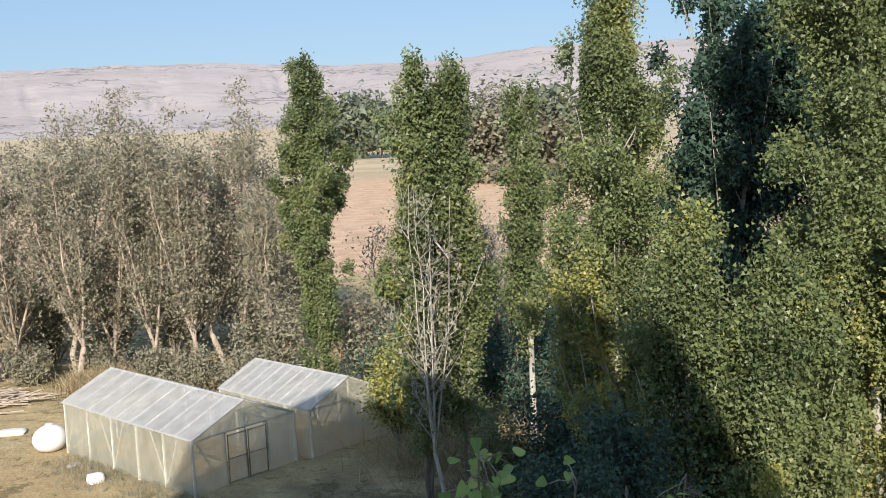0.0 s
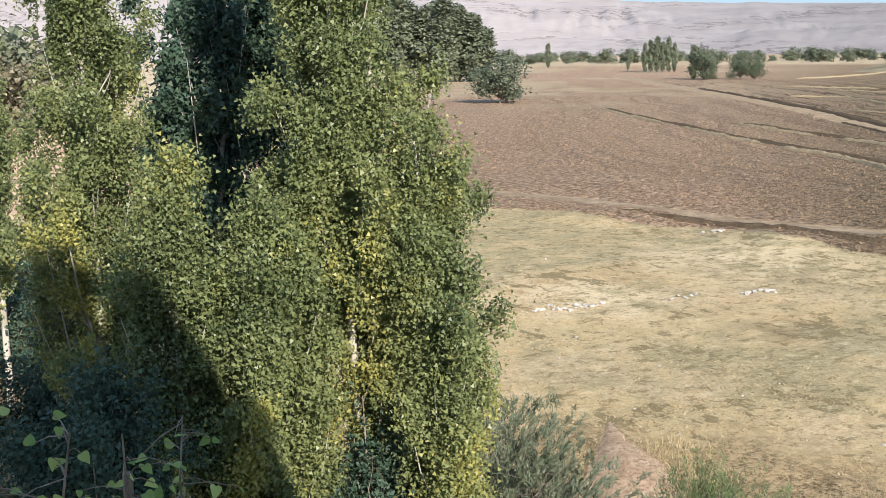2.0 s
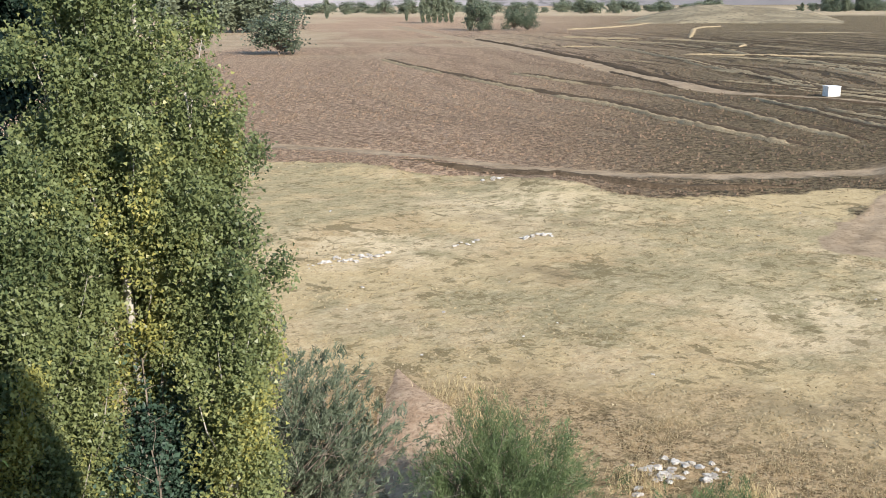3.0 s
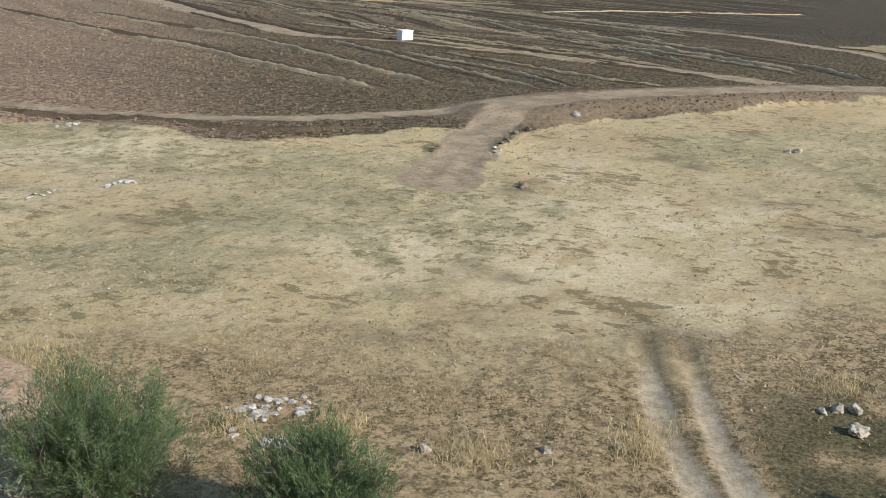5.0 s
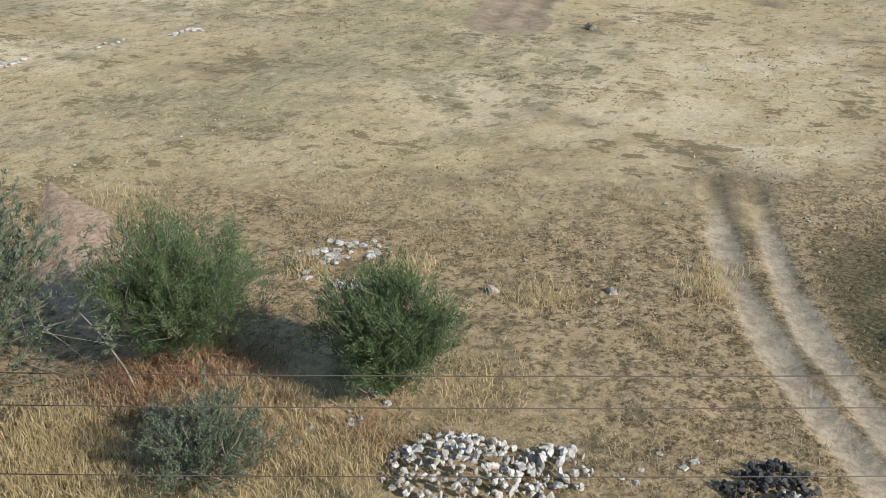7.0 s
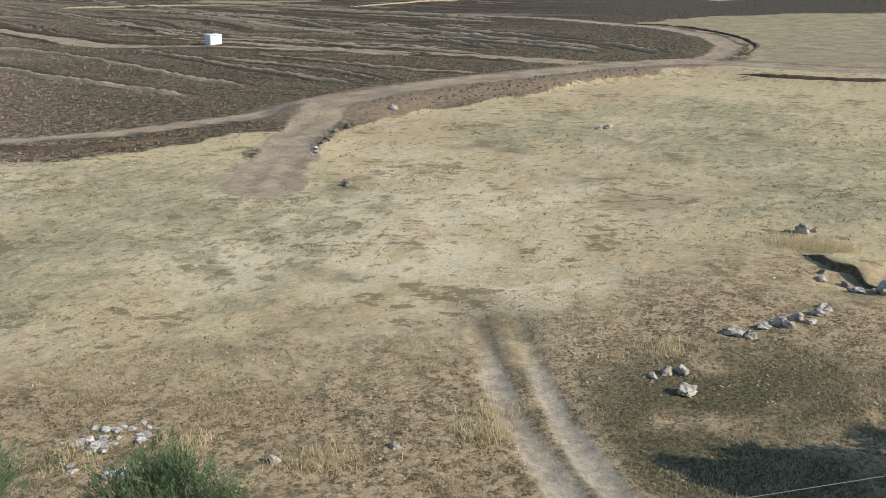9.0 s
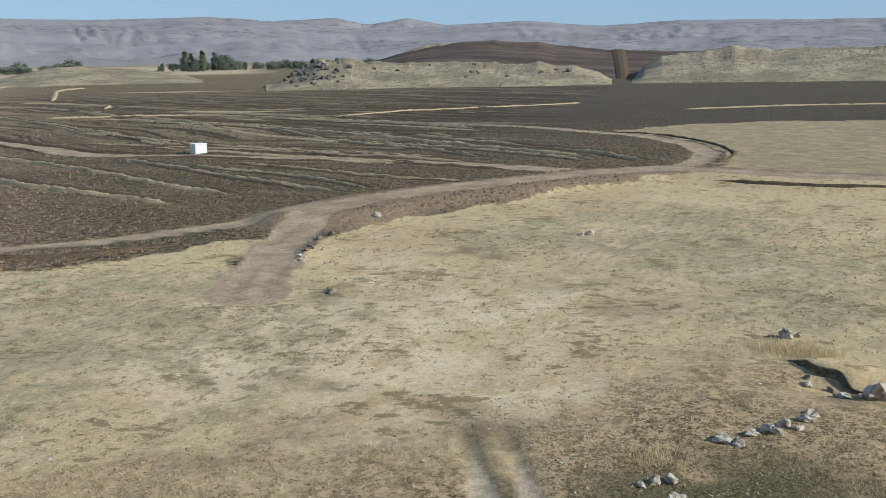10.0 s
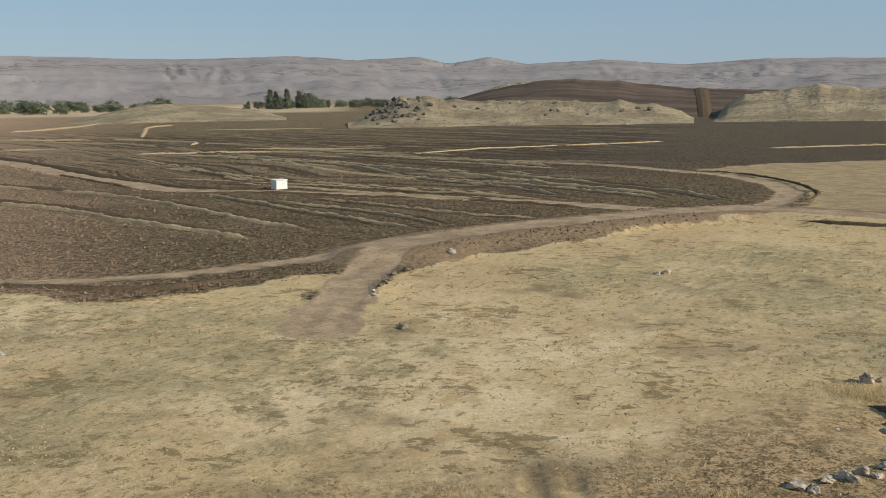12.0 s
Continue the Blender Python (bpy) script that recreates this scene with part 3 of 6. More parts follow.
def mountain(name, label, skyline, r0, r1, az0, az1, step, rows, power, gully, fine=1.5, mat=None, relief=16.0, rough=0.05):
    a = np.arange(az0, az1 + 0.01, step)
    top = np.interp(a, [p[0] for p in skyline], [p[1] for p in skyline])
    q = np.linspace(0, 1.15, rows)
    AA, QQ = np.meshgrid(a, q, indexing="ij")
    RR = r0 + (r1 - r0) * QQ
    crest = 11 + r1 * np.tan(np.radians(top))[:, None]
    x, y = RR * np.sin(np.radians(AA)), RR * np.cos(np.radians(AA))
    rid = 1 - np.abs(2 * fbm(x * 12.0 / r1, y * 12.0 / r1, 4) - 1)
    rid2 = 1 - np.abs(2 * fbm(AA * fine + QQ * 1.2, QQ * 1.6 + 40, 4, 0.6) - 1)
    prof = np.where(QQ < 1, QQ ** power, 1 - (QQ - 1) * 1.4)
    wob = (fbm(AA * (1.1 if mat else 0.8), QQ * 1.5 + 3, 4) - 0.5) * rough * crest
    foot = smooth(0.75, 0.35, QQ)
    z = (crest + wob) * prof * (1 - gully * (1 - rid2) * (0.2 + 0.8 * foot) * (0.25 + 1.1 * smooth(0.4, 0.65, fbm(AA * 0.35 + 7, QQ * 2.0, 2))) * np.clip(4 * QQ * (1.08 - QQ), 0, 1)) + (rid - 0.6) * relief * np.clip(3 * QQ * (1.1 - QQ), 0, 1)
    z = np.maximum(z, -2 + 0 * z) - (QQ == 0) * (1.5 if mat else 6)
    SLOPES[name] = (a, RR[0], z)
    n, m = x.shape
    i, j = np.meshgrid(np.arange(n - 1), np.arange(m - 1), indexing="ij")
    f = np.stack([i * m + j, (i + 1) * m + j, (i + 1) * m + j + 1, i * m + j + 1], -1).reshape(-1, 4)
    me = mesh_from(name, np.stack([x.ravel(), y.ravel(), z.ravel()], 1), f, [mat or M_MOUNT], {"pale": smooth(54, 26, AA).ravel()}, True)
    return tagged(new(name, me), label, "mountains" if mat is None else "hill", kind="structure")


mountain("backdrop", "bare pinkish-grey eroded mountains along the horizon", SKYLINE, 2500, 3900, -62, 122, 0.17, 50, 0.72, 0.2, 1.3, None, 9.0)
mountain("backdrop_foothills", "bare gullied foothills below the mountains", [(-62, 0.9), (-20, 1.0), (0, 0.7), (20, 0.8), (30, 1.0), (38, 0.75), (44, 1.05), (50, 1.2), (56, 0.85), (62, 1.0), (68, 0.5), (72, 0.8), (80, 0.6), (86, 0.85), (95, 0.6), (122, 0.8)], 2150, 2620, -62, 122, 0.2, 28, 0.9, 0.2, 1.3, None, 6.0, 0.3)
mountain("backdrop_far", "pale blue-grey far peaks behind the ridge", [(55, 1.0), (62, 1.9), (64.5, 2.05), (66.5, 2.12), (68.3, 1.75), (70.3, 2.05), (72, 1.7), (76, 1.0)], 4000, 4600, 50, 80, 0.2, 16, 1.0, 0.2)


# ---- low hills beyond the fields ----
def hill_material():
    k = Mat("dry_hill", 0.95, 0.05)
    n, m = k.noise(0.05, 6, 0.65), k.noise(0.4, 5, 0.7)
    c = k.mix(k.ramp(n, 0.38, 0.62), (0.25, 0.205, 0.135), (0.38, 0.315, 0.205))
    c = k.mix(k.math("MULTIPLY", k.ramp(m, 0.50, 0.62), 0.75), c, (0.13, 0.11, 0.085))
    k.color(c)
    k.bump(m, 1.0, 1.5)
    return k.m


def hill_soil_material():
    k = Mat("ploughed_hill", 0.95, 0.05)
    n = k.noise(0.06, 5, 0.65, k.turned(k.geo, 70, (1, 0.25, 1)))
    k.color(k.mix(k.ramp(n, 0.4, 0.62), (0.070, 0.053, 0.041), (0.125, 0.094, 0.073)))
    return k.m


M_HILL, M_HILL_SOIL = hill_material(), hill_soil_material()
mountain("hill_front", "low dry-grass hill with rocky slopes beyond the field", [(63.0, -1.25), (64, -0.85), (65.6, 0.04), (67.0, 0.05), (68.5, -0.1), (70, -0.22), (73, -0.28), (77, -0.36), (79, -0.55), (80.3, -0.9), (80.9, -1.3)], 405, 480, 62.8, 81.0, 0.09, 44, 1.0, 0.22, 1.2, M_HILL, 3.0, 0.35)
mountain("hill_right", "low dry-grass ridge with rocky slopes beyond the field", [(82.1, -1.25), (82.6, -0.6), (83.5, -0.12), (85, 0.05), (87, 0.31), (89, 0.12), (92, 0.2), (97, 0.3), (110, 0.3)], 420, 520, 82.0, 110.0, 0.10, 44, 1.0, 0.12, 1.2, M_HILL, 1.6, 0.2)
mountain("hill_dark", "dark freshly ploughed hill behind the dry ridge", [(66.5, -0.9), (68, -0.25), (70, 0.3), (71.5, 0.6), (73.2, 0.78), (74.8, 0.84), (77, 0.7), (80.6, 0.25), (84, 0.12), (90, 0.0), (96, -0.8)], 500, 700, 66.4, 96.0, 0.12, 24, 1.0, 0.04, 0.6, M_HILL_SOIL, 0.8, 0.08)
mountain("hill_left", "low pale dry-grass mound on the far field", [(48.8, -0.95), (50.3, -0.55), (52.5, -0.12), (54, -0.1), (56, -0.3), (58, -0.45), (59.5, -0.92)], 600, 680, 48.6, 59.6, 0.09, 24, 1.0, 0.15, 1.0, M_HILL, 1.5, 0.2)

mountain("hill_crest", "pale dry-grass crest on the ploughed hill", [(69.2, 0.0), (70, 0.36), (71.2, 0.70), (72.2, 0.78), (73.0, 0.72), (73.6, 0.3)], 640, 700, 69.0, 73.8, 0.1, 14, 1.0, 0.1, 1.0, M_HILL, 0.6, 0.05)

# ---- trees ----
def stem_path(h, lean, rng, n=9, wob=0.05):
    q = np.linspace(0, 1, n)
    off = np.cumsum(rng.normal(size=(n, 2)) * wob, 0) * q[:, None]
    return np.stack([lean[0] * q + off[:, 0], lean[1] * q + off[:, 1], h * q], 1)


def poplar(x, y, h, width, leaves, seed, label, leaf_mat=None, low=0.12, yellow=0.1, size=0.085, stems=1, group="poplar row", bark=None, shape=1.0, bare=0.33, trunk_r=0.11, lean=(0, 0), category="tree", name="poplar_tree", twist=0.14):
    """A columnar poplar: stems, steep limbs and a crown of single leaves gathered along the limbs."""
    rng = np.random.default_rng(seed)
    leaves = int(leaves * (2.8 if size < 0.09 else 1.9))
    size *= 0.63 if size < 0.09 else 0.74
    base = thing(name, x, y, ground_z(x, y) - 0.05, label, category, group)
    woods, tips = [], []
    for s in range(stems):
        sx, sy = (rng.normal(size=2) * width * 0.16 if stems > 1 else (0, 0))
        path = stem_path(h * (1 if s == 0 else rng.uniform(0.8, 0.97)), (lean[0] + sx * 1.6, lean[1] + sy * 1.6), rng, wob=0.028) + [sx * 0.5, sy * 0.5, 0]
        q = np.linspace(0, 1, len(path))
        woods.append((path, trunk_r * (1 - q) ** 0.8 + 0.012))
        count = int(h * 4.6 / stems) + 6
        for b in range(count):
            u = low + (0.985 - low) * ((b + rng.random()) / count) ** 0.9
            p0 = np.array([np.interp(u, q, path[:, k]) for k in range(3)])
            ang = rng.random() * 2 * math.pi
            prof = math.sin(min(1.0, (u - low * 0.3) / 0.42) * math.pi / 2) * min(1.0, (1.03 - u) / 0.60) ** 0.85
            reach = width * 0.5 * prof * rng.uniform(0.45, 1.25) * shape
            rise = reach * rng.uniform(1.5, 2.9) + 0.3
            rise = min(rise, (h - p0[2]) * 0.8 + rng.uniform(0.1, 0.9))
            mid = p0 + [math.cos(ang) * reach * 0.62, math.sin(ang) * reach * 0.62, rise * 0.45]
            end = p0 + [math.cos(ang) * reach, math.sin(ang) * reach, rise]
            woods.append((np.stack([p0, mid, end]), np.array([0.022, 0.013, 0.005]) * (0.6 + reach * 0.5)))
            tips.append((p0, mid, end, reach + 0.3))
    v, f = tubes(woods[:stems], 8)
    part("trunk", mesh_from("trunk", v, f, [bark or M_BARK_PALE], None, True), parent=base, label="pale smooth bark")
    v, f = tubes(woods[stems:], 4)
    part("branchwork", mesh_from("branchwork", v, f, [bark or M_BARK_PALE], None, True), parent=base)["kind"] = "stuff"
    w = np.array([t[3] for t in tips])
    pick = rng.choice(len(tips), leaves, p=w / w.sum())
    q = np.clip(rng.beta(1.6, 1.0, leaves) * 1.08, 0, 1.12)[:, None]
    P0, PM, PE = (np.array([t[k] for t in tips])[pick] for k in range(3))
    pos = (1 - q) ** 2 * P0 + 2 * q * (1 - q) * PM + q * q * PE
    knots = rng.normal(size=(len(tips), 5, 3)) * 0.16
    at = np.minimum((q[:, 0] * 4.4).astype(int), 4)
    q = (q + 2 * (at[:, None] + 0.5) / 4.4) / 3
    pos = (1 - q) ** 2 * P0 + 2 * q * (1 - q) * PM + q * q * PE + knots[pick, at]
    pos += rng.normal(size=(leaves, 3)) * twist * np.array([1, 1, 1.15])
    keep = pos[:, 2] > 0.25
    if bare > 0:
        keep &= fbm(pos[:, 0] * 1.5 + seed, pos[:, 2] * 0.6 + pos[:, 1] * 1.2, 3) > bare
    pos = pos[keep]
    limb_tone = (rng.random(len(tips)) - 0.5)[pick][keep]
    n = len(pos)
    out = pos * [1, 1, 0]
    out = out / (np.linalg.norm(out, axis=1, keepdims=True) + 0.1)
    v, f = leaf_arrays(pos, size * rng.uniform(0.65, 1.3, n), rng, 0.5, 0.9, 0.35, out, True, 0.4)
    blotch = fbm(pos[:, 0] * 0.9 + seed * 3.7, pos[:, 2] * 0.55 + pos[:, 1] * 0.9, 3)
    lowness = 1 - pos[:, 2] / h
    tone = np.clip(0.13 + 0.30 * rng.random(n) + 0.26 * limb_tone + 0.42 * (blotch - 0.2) + yellow * (1.3 * smooth(0.35, 0.75, blotch) + 1.2 * lowness) * rng.uniform(0.55, 1.05, n), 0, 1)
    part("crown", mesh_from("crown", v, f, [leaf_mat or M_LEAF], {"tone": np.repeat(tone, 3)}), parent=base, label="dense rustling leaves")["kind"] = "stuff"
    return base


GREEN = "tall green poplar with pale trunk and dense leaves"
poplar(-4.95, 42, 13.1, 2.9, 38000, 1, "slender column-shaped green poplar behind the greenhouses", size=0.11, low=0.0, bark=M_BARK, bare=0.22)
poplar(-0.75, 30.3, 12.4, 1.9, 26000, 2, "green poplar with bare twiggy lower stems", size=0.11, stems=2, low=0.12, trunk_r=0.075, bark=M_BARK, bare=0.26)
poplar(0.45, 30.6, 12.2, 1.7, 20000, 3, "green poplar with bare twiggy lower stems", size=0.11, low=0.14, trunk_r=0.075, bark=M_BARK, bare=0.26)
poplar(2.75, 34, 11.6, 1.5, 15000, 4, "small dark green poplar with white trunk base", size=0.11, low=0.3)
poplar(3.3, 20.8, 13.4, 2.7, 40000, 5, "tall yellow-green poplar with visible white trunk", yellow=0.22, low=0.1)
poplar(6.0, 25.2, 14.2, 3.2, 34000, 6, "poplar with leaves coloured dark blue-green for shade behind its neighbours", M_LEAF_SHADED, yellow=0.0, size=0.13, stems=2)
poplar(7.9, 24.6, 15.0, 2.9, 34000, 7, "poplar with leaves coloured dark blue-green for shade behind its neighbours", M_LEAF_SHADED, yellow=0.0, size=0.10)
poplar(7.38, 16.9, 17.0, 2.55, 66000, 8, "broad tall green poplar with several pale stems", yellow=0.13, stems=3, low=0.24, bare=0.28)
poplar(7.70, 14.7, 9.7, 1.6, 30000, 9, "yellowing lower poplar at the end of the row", yellow=0.2, low=0.03, stems=2, bare=0.24)
poplar(3.6, 15.8, 9.2, 1.8, 24000, 10, "young green poplar shorter than its neighbours", yellow=0.15, low=0.03)
poplar(4.7, 15.4, 8.6, 1.8, 24000, 11, "young yellowing poplar shorter than its neighbours", yellow=0.36, low=0.02)
poplar(5.5, 15.9, 8.8, 1.5, 18000, 12, "young green poplar shorter than its neighbours", yellow=0.25, low=0.03)
poplar(1.9, 13.4, 6.6, 2.4, 16000, 13, "low dense poplar suckers below the house", M_LEAF_SHADED, yellow=0.02, low=0.02)

# ---- bushes ----
def bush(x, y, h, width, leaves, seed, label, leaf_mat, size=0.05, slim=0.3, name="bush", category="bush", group="", stems=26, wood=None, spread=0.16, upright=0.6, yellow=0.05, plume=0.0):
    rng = np.random.default_rng(seed)
    base = thing(name, x, y, ground_z(x, y) - 0.03, label, category, group)
    woods, tips = [], []
    for s in range(stems):
        ang, lean = rng.random() * 2 * math.pi, rng.random() ** 0.6
        top = np.array([math.cos(ang) * width * 0.5 * lean, math.sin(ang) * width * 0.5 * lean, h * (1 - 0.55 * lean ** 2.2) * rng.uniform(0.75, 1.05)])
        q = np.linspace(0, 1, 6)[:, None]
        mid = top * [0.35, 0.35, upright]
        path = 2 * q * (1 - q) * mid + q * q * top + rng.normal(size=(6, 3)) * 0.04 * q
        woods.append((path, np.linspace(0.03, 0.006, 6) * (0.5 + h / 4)))
        for b in range(11):
            u = rng.uniform(0.3, 1.0)
            p0 = np.array([np.interp(u, q[:, 0], path[:, k]) for k in range(3)])
            end = p0 + rng.normal(size=3) * width * 0.10 + [0, 0, h * 0.09]
            woods.append((np.stack([p0, (p0 + end) / 2 + rng.normal(size=3) * 0.02, end]), np.array([0.010, 0.006, 0.003])))
            tips.append((p0, end))
    v, f = tubes(woods, 3)
    part("stemwork", mesh_from("stemwork", v, f, [wood or M_BARK], None, True), parent=base)["kind"] = "stuff"
    if plume:
        # feathery sprays: needles set along short rising axes, paler towards the tips
        sprays = leaves // 46
        pick = rng.integers(0, len(tips), sprays)
        root = np.array([t[0] for t in tips])[pick] * 0.35 + np.array([t[1] for t in tips])[pick] * 0.65 + rng.normal(size=(sprays, 3)) * spread
        way = root / (np.linalg.norm(root, axis=1, keepdims=True) + 0.1) * [1, 1, 0.6] + rng.normal(size=(sprays, 3)) * 0.35 + [0, 0, 0.55]
        way *= (plume * rng.uniform(0.6, 1.3, sprays) / np.linalg.norm(way, axis=1))[:, None]
        own = np.repeat(np.arange(sprays), 46)
        n = len(own)
        q = rng.random(n)[:, None]
        pos = root[own] + way[own] * q + rng.normal(size=(n, 3)) * plume * 0.14 * (1.1 - 0.75 * q)
        ax = way[own] / np.linalg.norm(way[own], axis=1, keepdims=True) + rng.normal(size=(n, 3)) * 0.45
        ax /= np.linalg.norm(ax, axis=1, keepdims=True)
        sd = np.cross(ax, rng.normal(size=(n, 3)))
        sd /= np.linalg.norm(sd, axis=1, keepdims=True) + 1e-9
        ln = (size * rng.uniform(0.6, 1.4, n))[:, None]
        ok = pos[:, 2] > 0.02
        v = np.stack([pos - sd * ln * slim * 0.5, pos + sd * ln * slim * 0.5, pos + ax * ln], 1)[ok].reshape(-1, 3)
        f = np.arange(len(v)).reshape(-1, 3)
        tone = np.clip(0.05 + 0.35 * rng.random(sprays)[own] + 0.4 * q[:, 0] ** 1.5 + 0.12 * rng.random(n), 0, 1)[ok]
        part("foliage", mesh_from("foliage", v, f, [leaf_mat], {"tone": np.repeat(tone, 3)}), parent=base)["kind"] = "stuff"
        return base
    pick = rng.integers(0, len(tips), leaves)
    q = rng.random(leaves)[:, None] * 1.15
    pos = np.array([t[0] for t in tips])[pick] * (1 - q) + np.array([t[1] for t in tips])[pick] * q + rng.normal(size=(leaves, 3)) * spread
    pos = pos[pos[:, 2] > 0.03]
    n = len(pos)
    out = pos / (np.linalg.norm(pos, axis=1, keepdims=True) + 0.1)
    v, f = leaf_arrays(pos, size * rng.uniform(0.6, 1.4, n), rng, -0.9, slim, 0.2, out)
    blotch = fbm(pos[:, 0] * 1.4 + seed, pos[:, 2] * 1.4 + pos[:, 1], 2)
    tone = np.clip(0.1 + 0.45 * rng.random(n) + 0.35 * (blotch - 0.4) + yellow * rng.random(n) * 2, 0, 1)
    part("foliage", mesh_from("foliage", v, f, [leaf_mat], {"tone": np.repeat(tone, 4)}), parent=base)["kind"] = "stuff"
    return base


bush(9.2, 17.7, 4.8, 6.2, 120000, 21, "large grey-green willow-like bush below the bank", M_LEAF_OLIVE, 0.09, 0.28, stems=64, spread=0.26, plume=0.3)
bush(13.8, 15.3, 2.55, 4.1, 90000, 22, "feathery green tamarisk bush on the bank", M_LEAF_TAM, 0.075, 0.20, stems=52, group="tamarisks", name="tamarisk_bush", spread=0.14, plume=0.5)
bush(14.5, 10.2, 2.45, 2.9, 85000, 23, "small feathery green tamarisk bush beside stones", M_LEAF_TAM, 0.07, 0.20, stems=38, group="tamarisks", name="tamarisk_bush", spread=0.10, plume=0.42)
bush(10.5, 11.3, 1.3, 2.5, 26000, 24, "low silver-grey bush beside the bank", M_LEAF_OLIVE, 0.06, 0.26, stems=28, spread=0.12, plume=0.3)


# ---- greenhouses ----
def film_material(name, clear, tint=(1.0, 1.0, 1.0)):
    k = Mat(name, 0.35, 0.5)
    n = k.noise(2.2, 4, 0.6, k.scaled(k.geo, (1, 1, 0.4)))
    k.color(k.mix(k.ramp(n, 0.35, 0.65), tuple(0.62 * c for c in tint), tuple(0.78 * c for c in tint)))
    k.bump(k.noise(3.0, 3, 0.5, k.turned(k.geo, 43, (1, 0.3, 1))), 0.5, 0.06)
    tr = k.t.nodes.new("ShaderNodeBsdfTransparent")
    tl = k.t.nodes.new("ShaderNodeBsdfTranslucent")
    tl.inputs[0].default_value = (0.75, 0.76, 0.75, 1)
    m1, m2 = k.t.nodes.new("ShaderNodeMixShader"), k.t.nodes.new("ShaderNodeMixShader")
    m1.inputs[0].default_value, m2.inputs[0].default_value = 0.35, clear
    k.t.links.new(k.p.outputs[0], m1.inputs[1])
    k.t.links.new(tl.outputs[0], m1.inputs[2])
    k.t.links.new(m1.outputs[0], m2.inputs[1])
    k.t.links.new(tr.outputs[0], m2.inputs[2])
    k.t.links.new(m2.outputs[0], k.t.nodes["Material Output"].inputs[0])
    return k.m


M_FILM = film_material("plastic_film_roof", 0.35)
M_FILM_WALL = film_material("plastic_film_wall", 0.5, (0.95, 0.93, 0.76))
M_POLE = bark_material("pale_pole", (0.56, 0.51, 0.42), (0.76, 0.71, 0.62))


def pole(bm, a, b, r):
    a, b = Vector(a), Vector(b)
    d = b - a
    m = Matrix.Translation((a + b) / 2) @ d.to_track_quat("Z", "Y").to_matrix().to_4x4()
    bmesh.ops.create_cone(bm, cap_ends=True, segments=7, radius1=r, radius2=r * 0.85, depth=d.length, matrix=m)


def one_pole(name, a, b, r, parent, mat=None, label=""):
    bm = bmesh.new()
    pole(bm, a, b, r)
    return part(name, bm, mat or M_POLE, parent, label)


def film_sheet(name, corners, parent, nu=14, nv=6, sag=0.03, seed=0, label=""):
    """A slack plastic sheet between four corners, with real folds."""
    c = np.array(corners, float)
    u, v = np.meshgrid(np.linspace(0, 1, nu), np.linspace(0, 1, nv), indexing="ij")
    p = (c[0] * ((1 - u) * (1 - v))[..., None] + c[1] * (u * (1 - v))[..., None] + c[2] * (u * v)[..., None] + c[3] * ((1 - u) * v)[..., None])
    nrm = np.cross(c[1] - c[0], c[3] - c[0])
    nrm /= np.linalg.norm(nrm)
    d = (fbm(u * nu * 0.6 + seed * 7.1, v * nv * 0.5 + seed, 2) - 0.5) * sag * 2 * np.sin(v * math.pi) ** 0.5
    p = p + d[..., None] * nrm
    i, j = np.meshgrid(np.arange(nu - 1), np.arange(nv - 1), indexing="ij")
    f = np.stack([i * nv + j, (i + 1) * nv + j, (i + 1) * nv + j + 1, i * nv + j + 1], -1).reshape(-1, 4)
    return part(name, mesh_from(name, p.reshape(-1, 3), f, [M_FILM if name == "roof_film" else M_FILM_WALL], None, True), parent=parent, label=label)


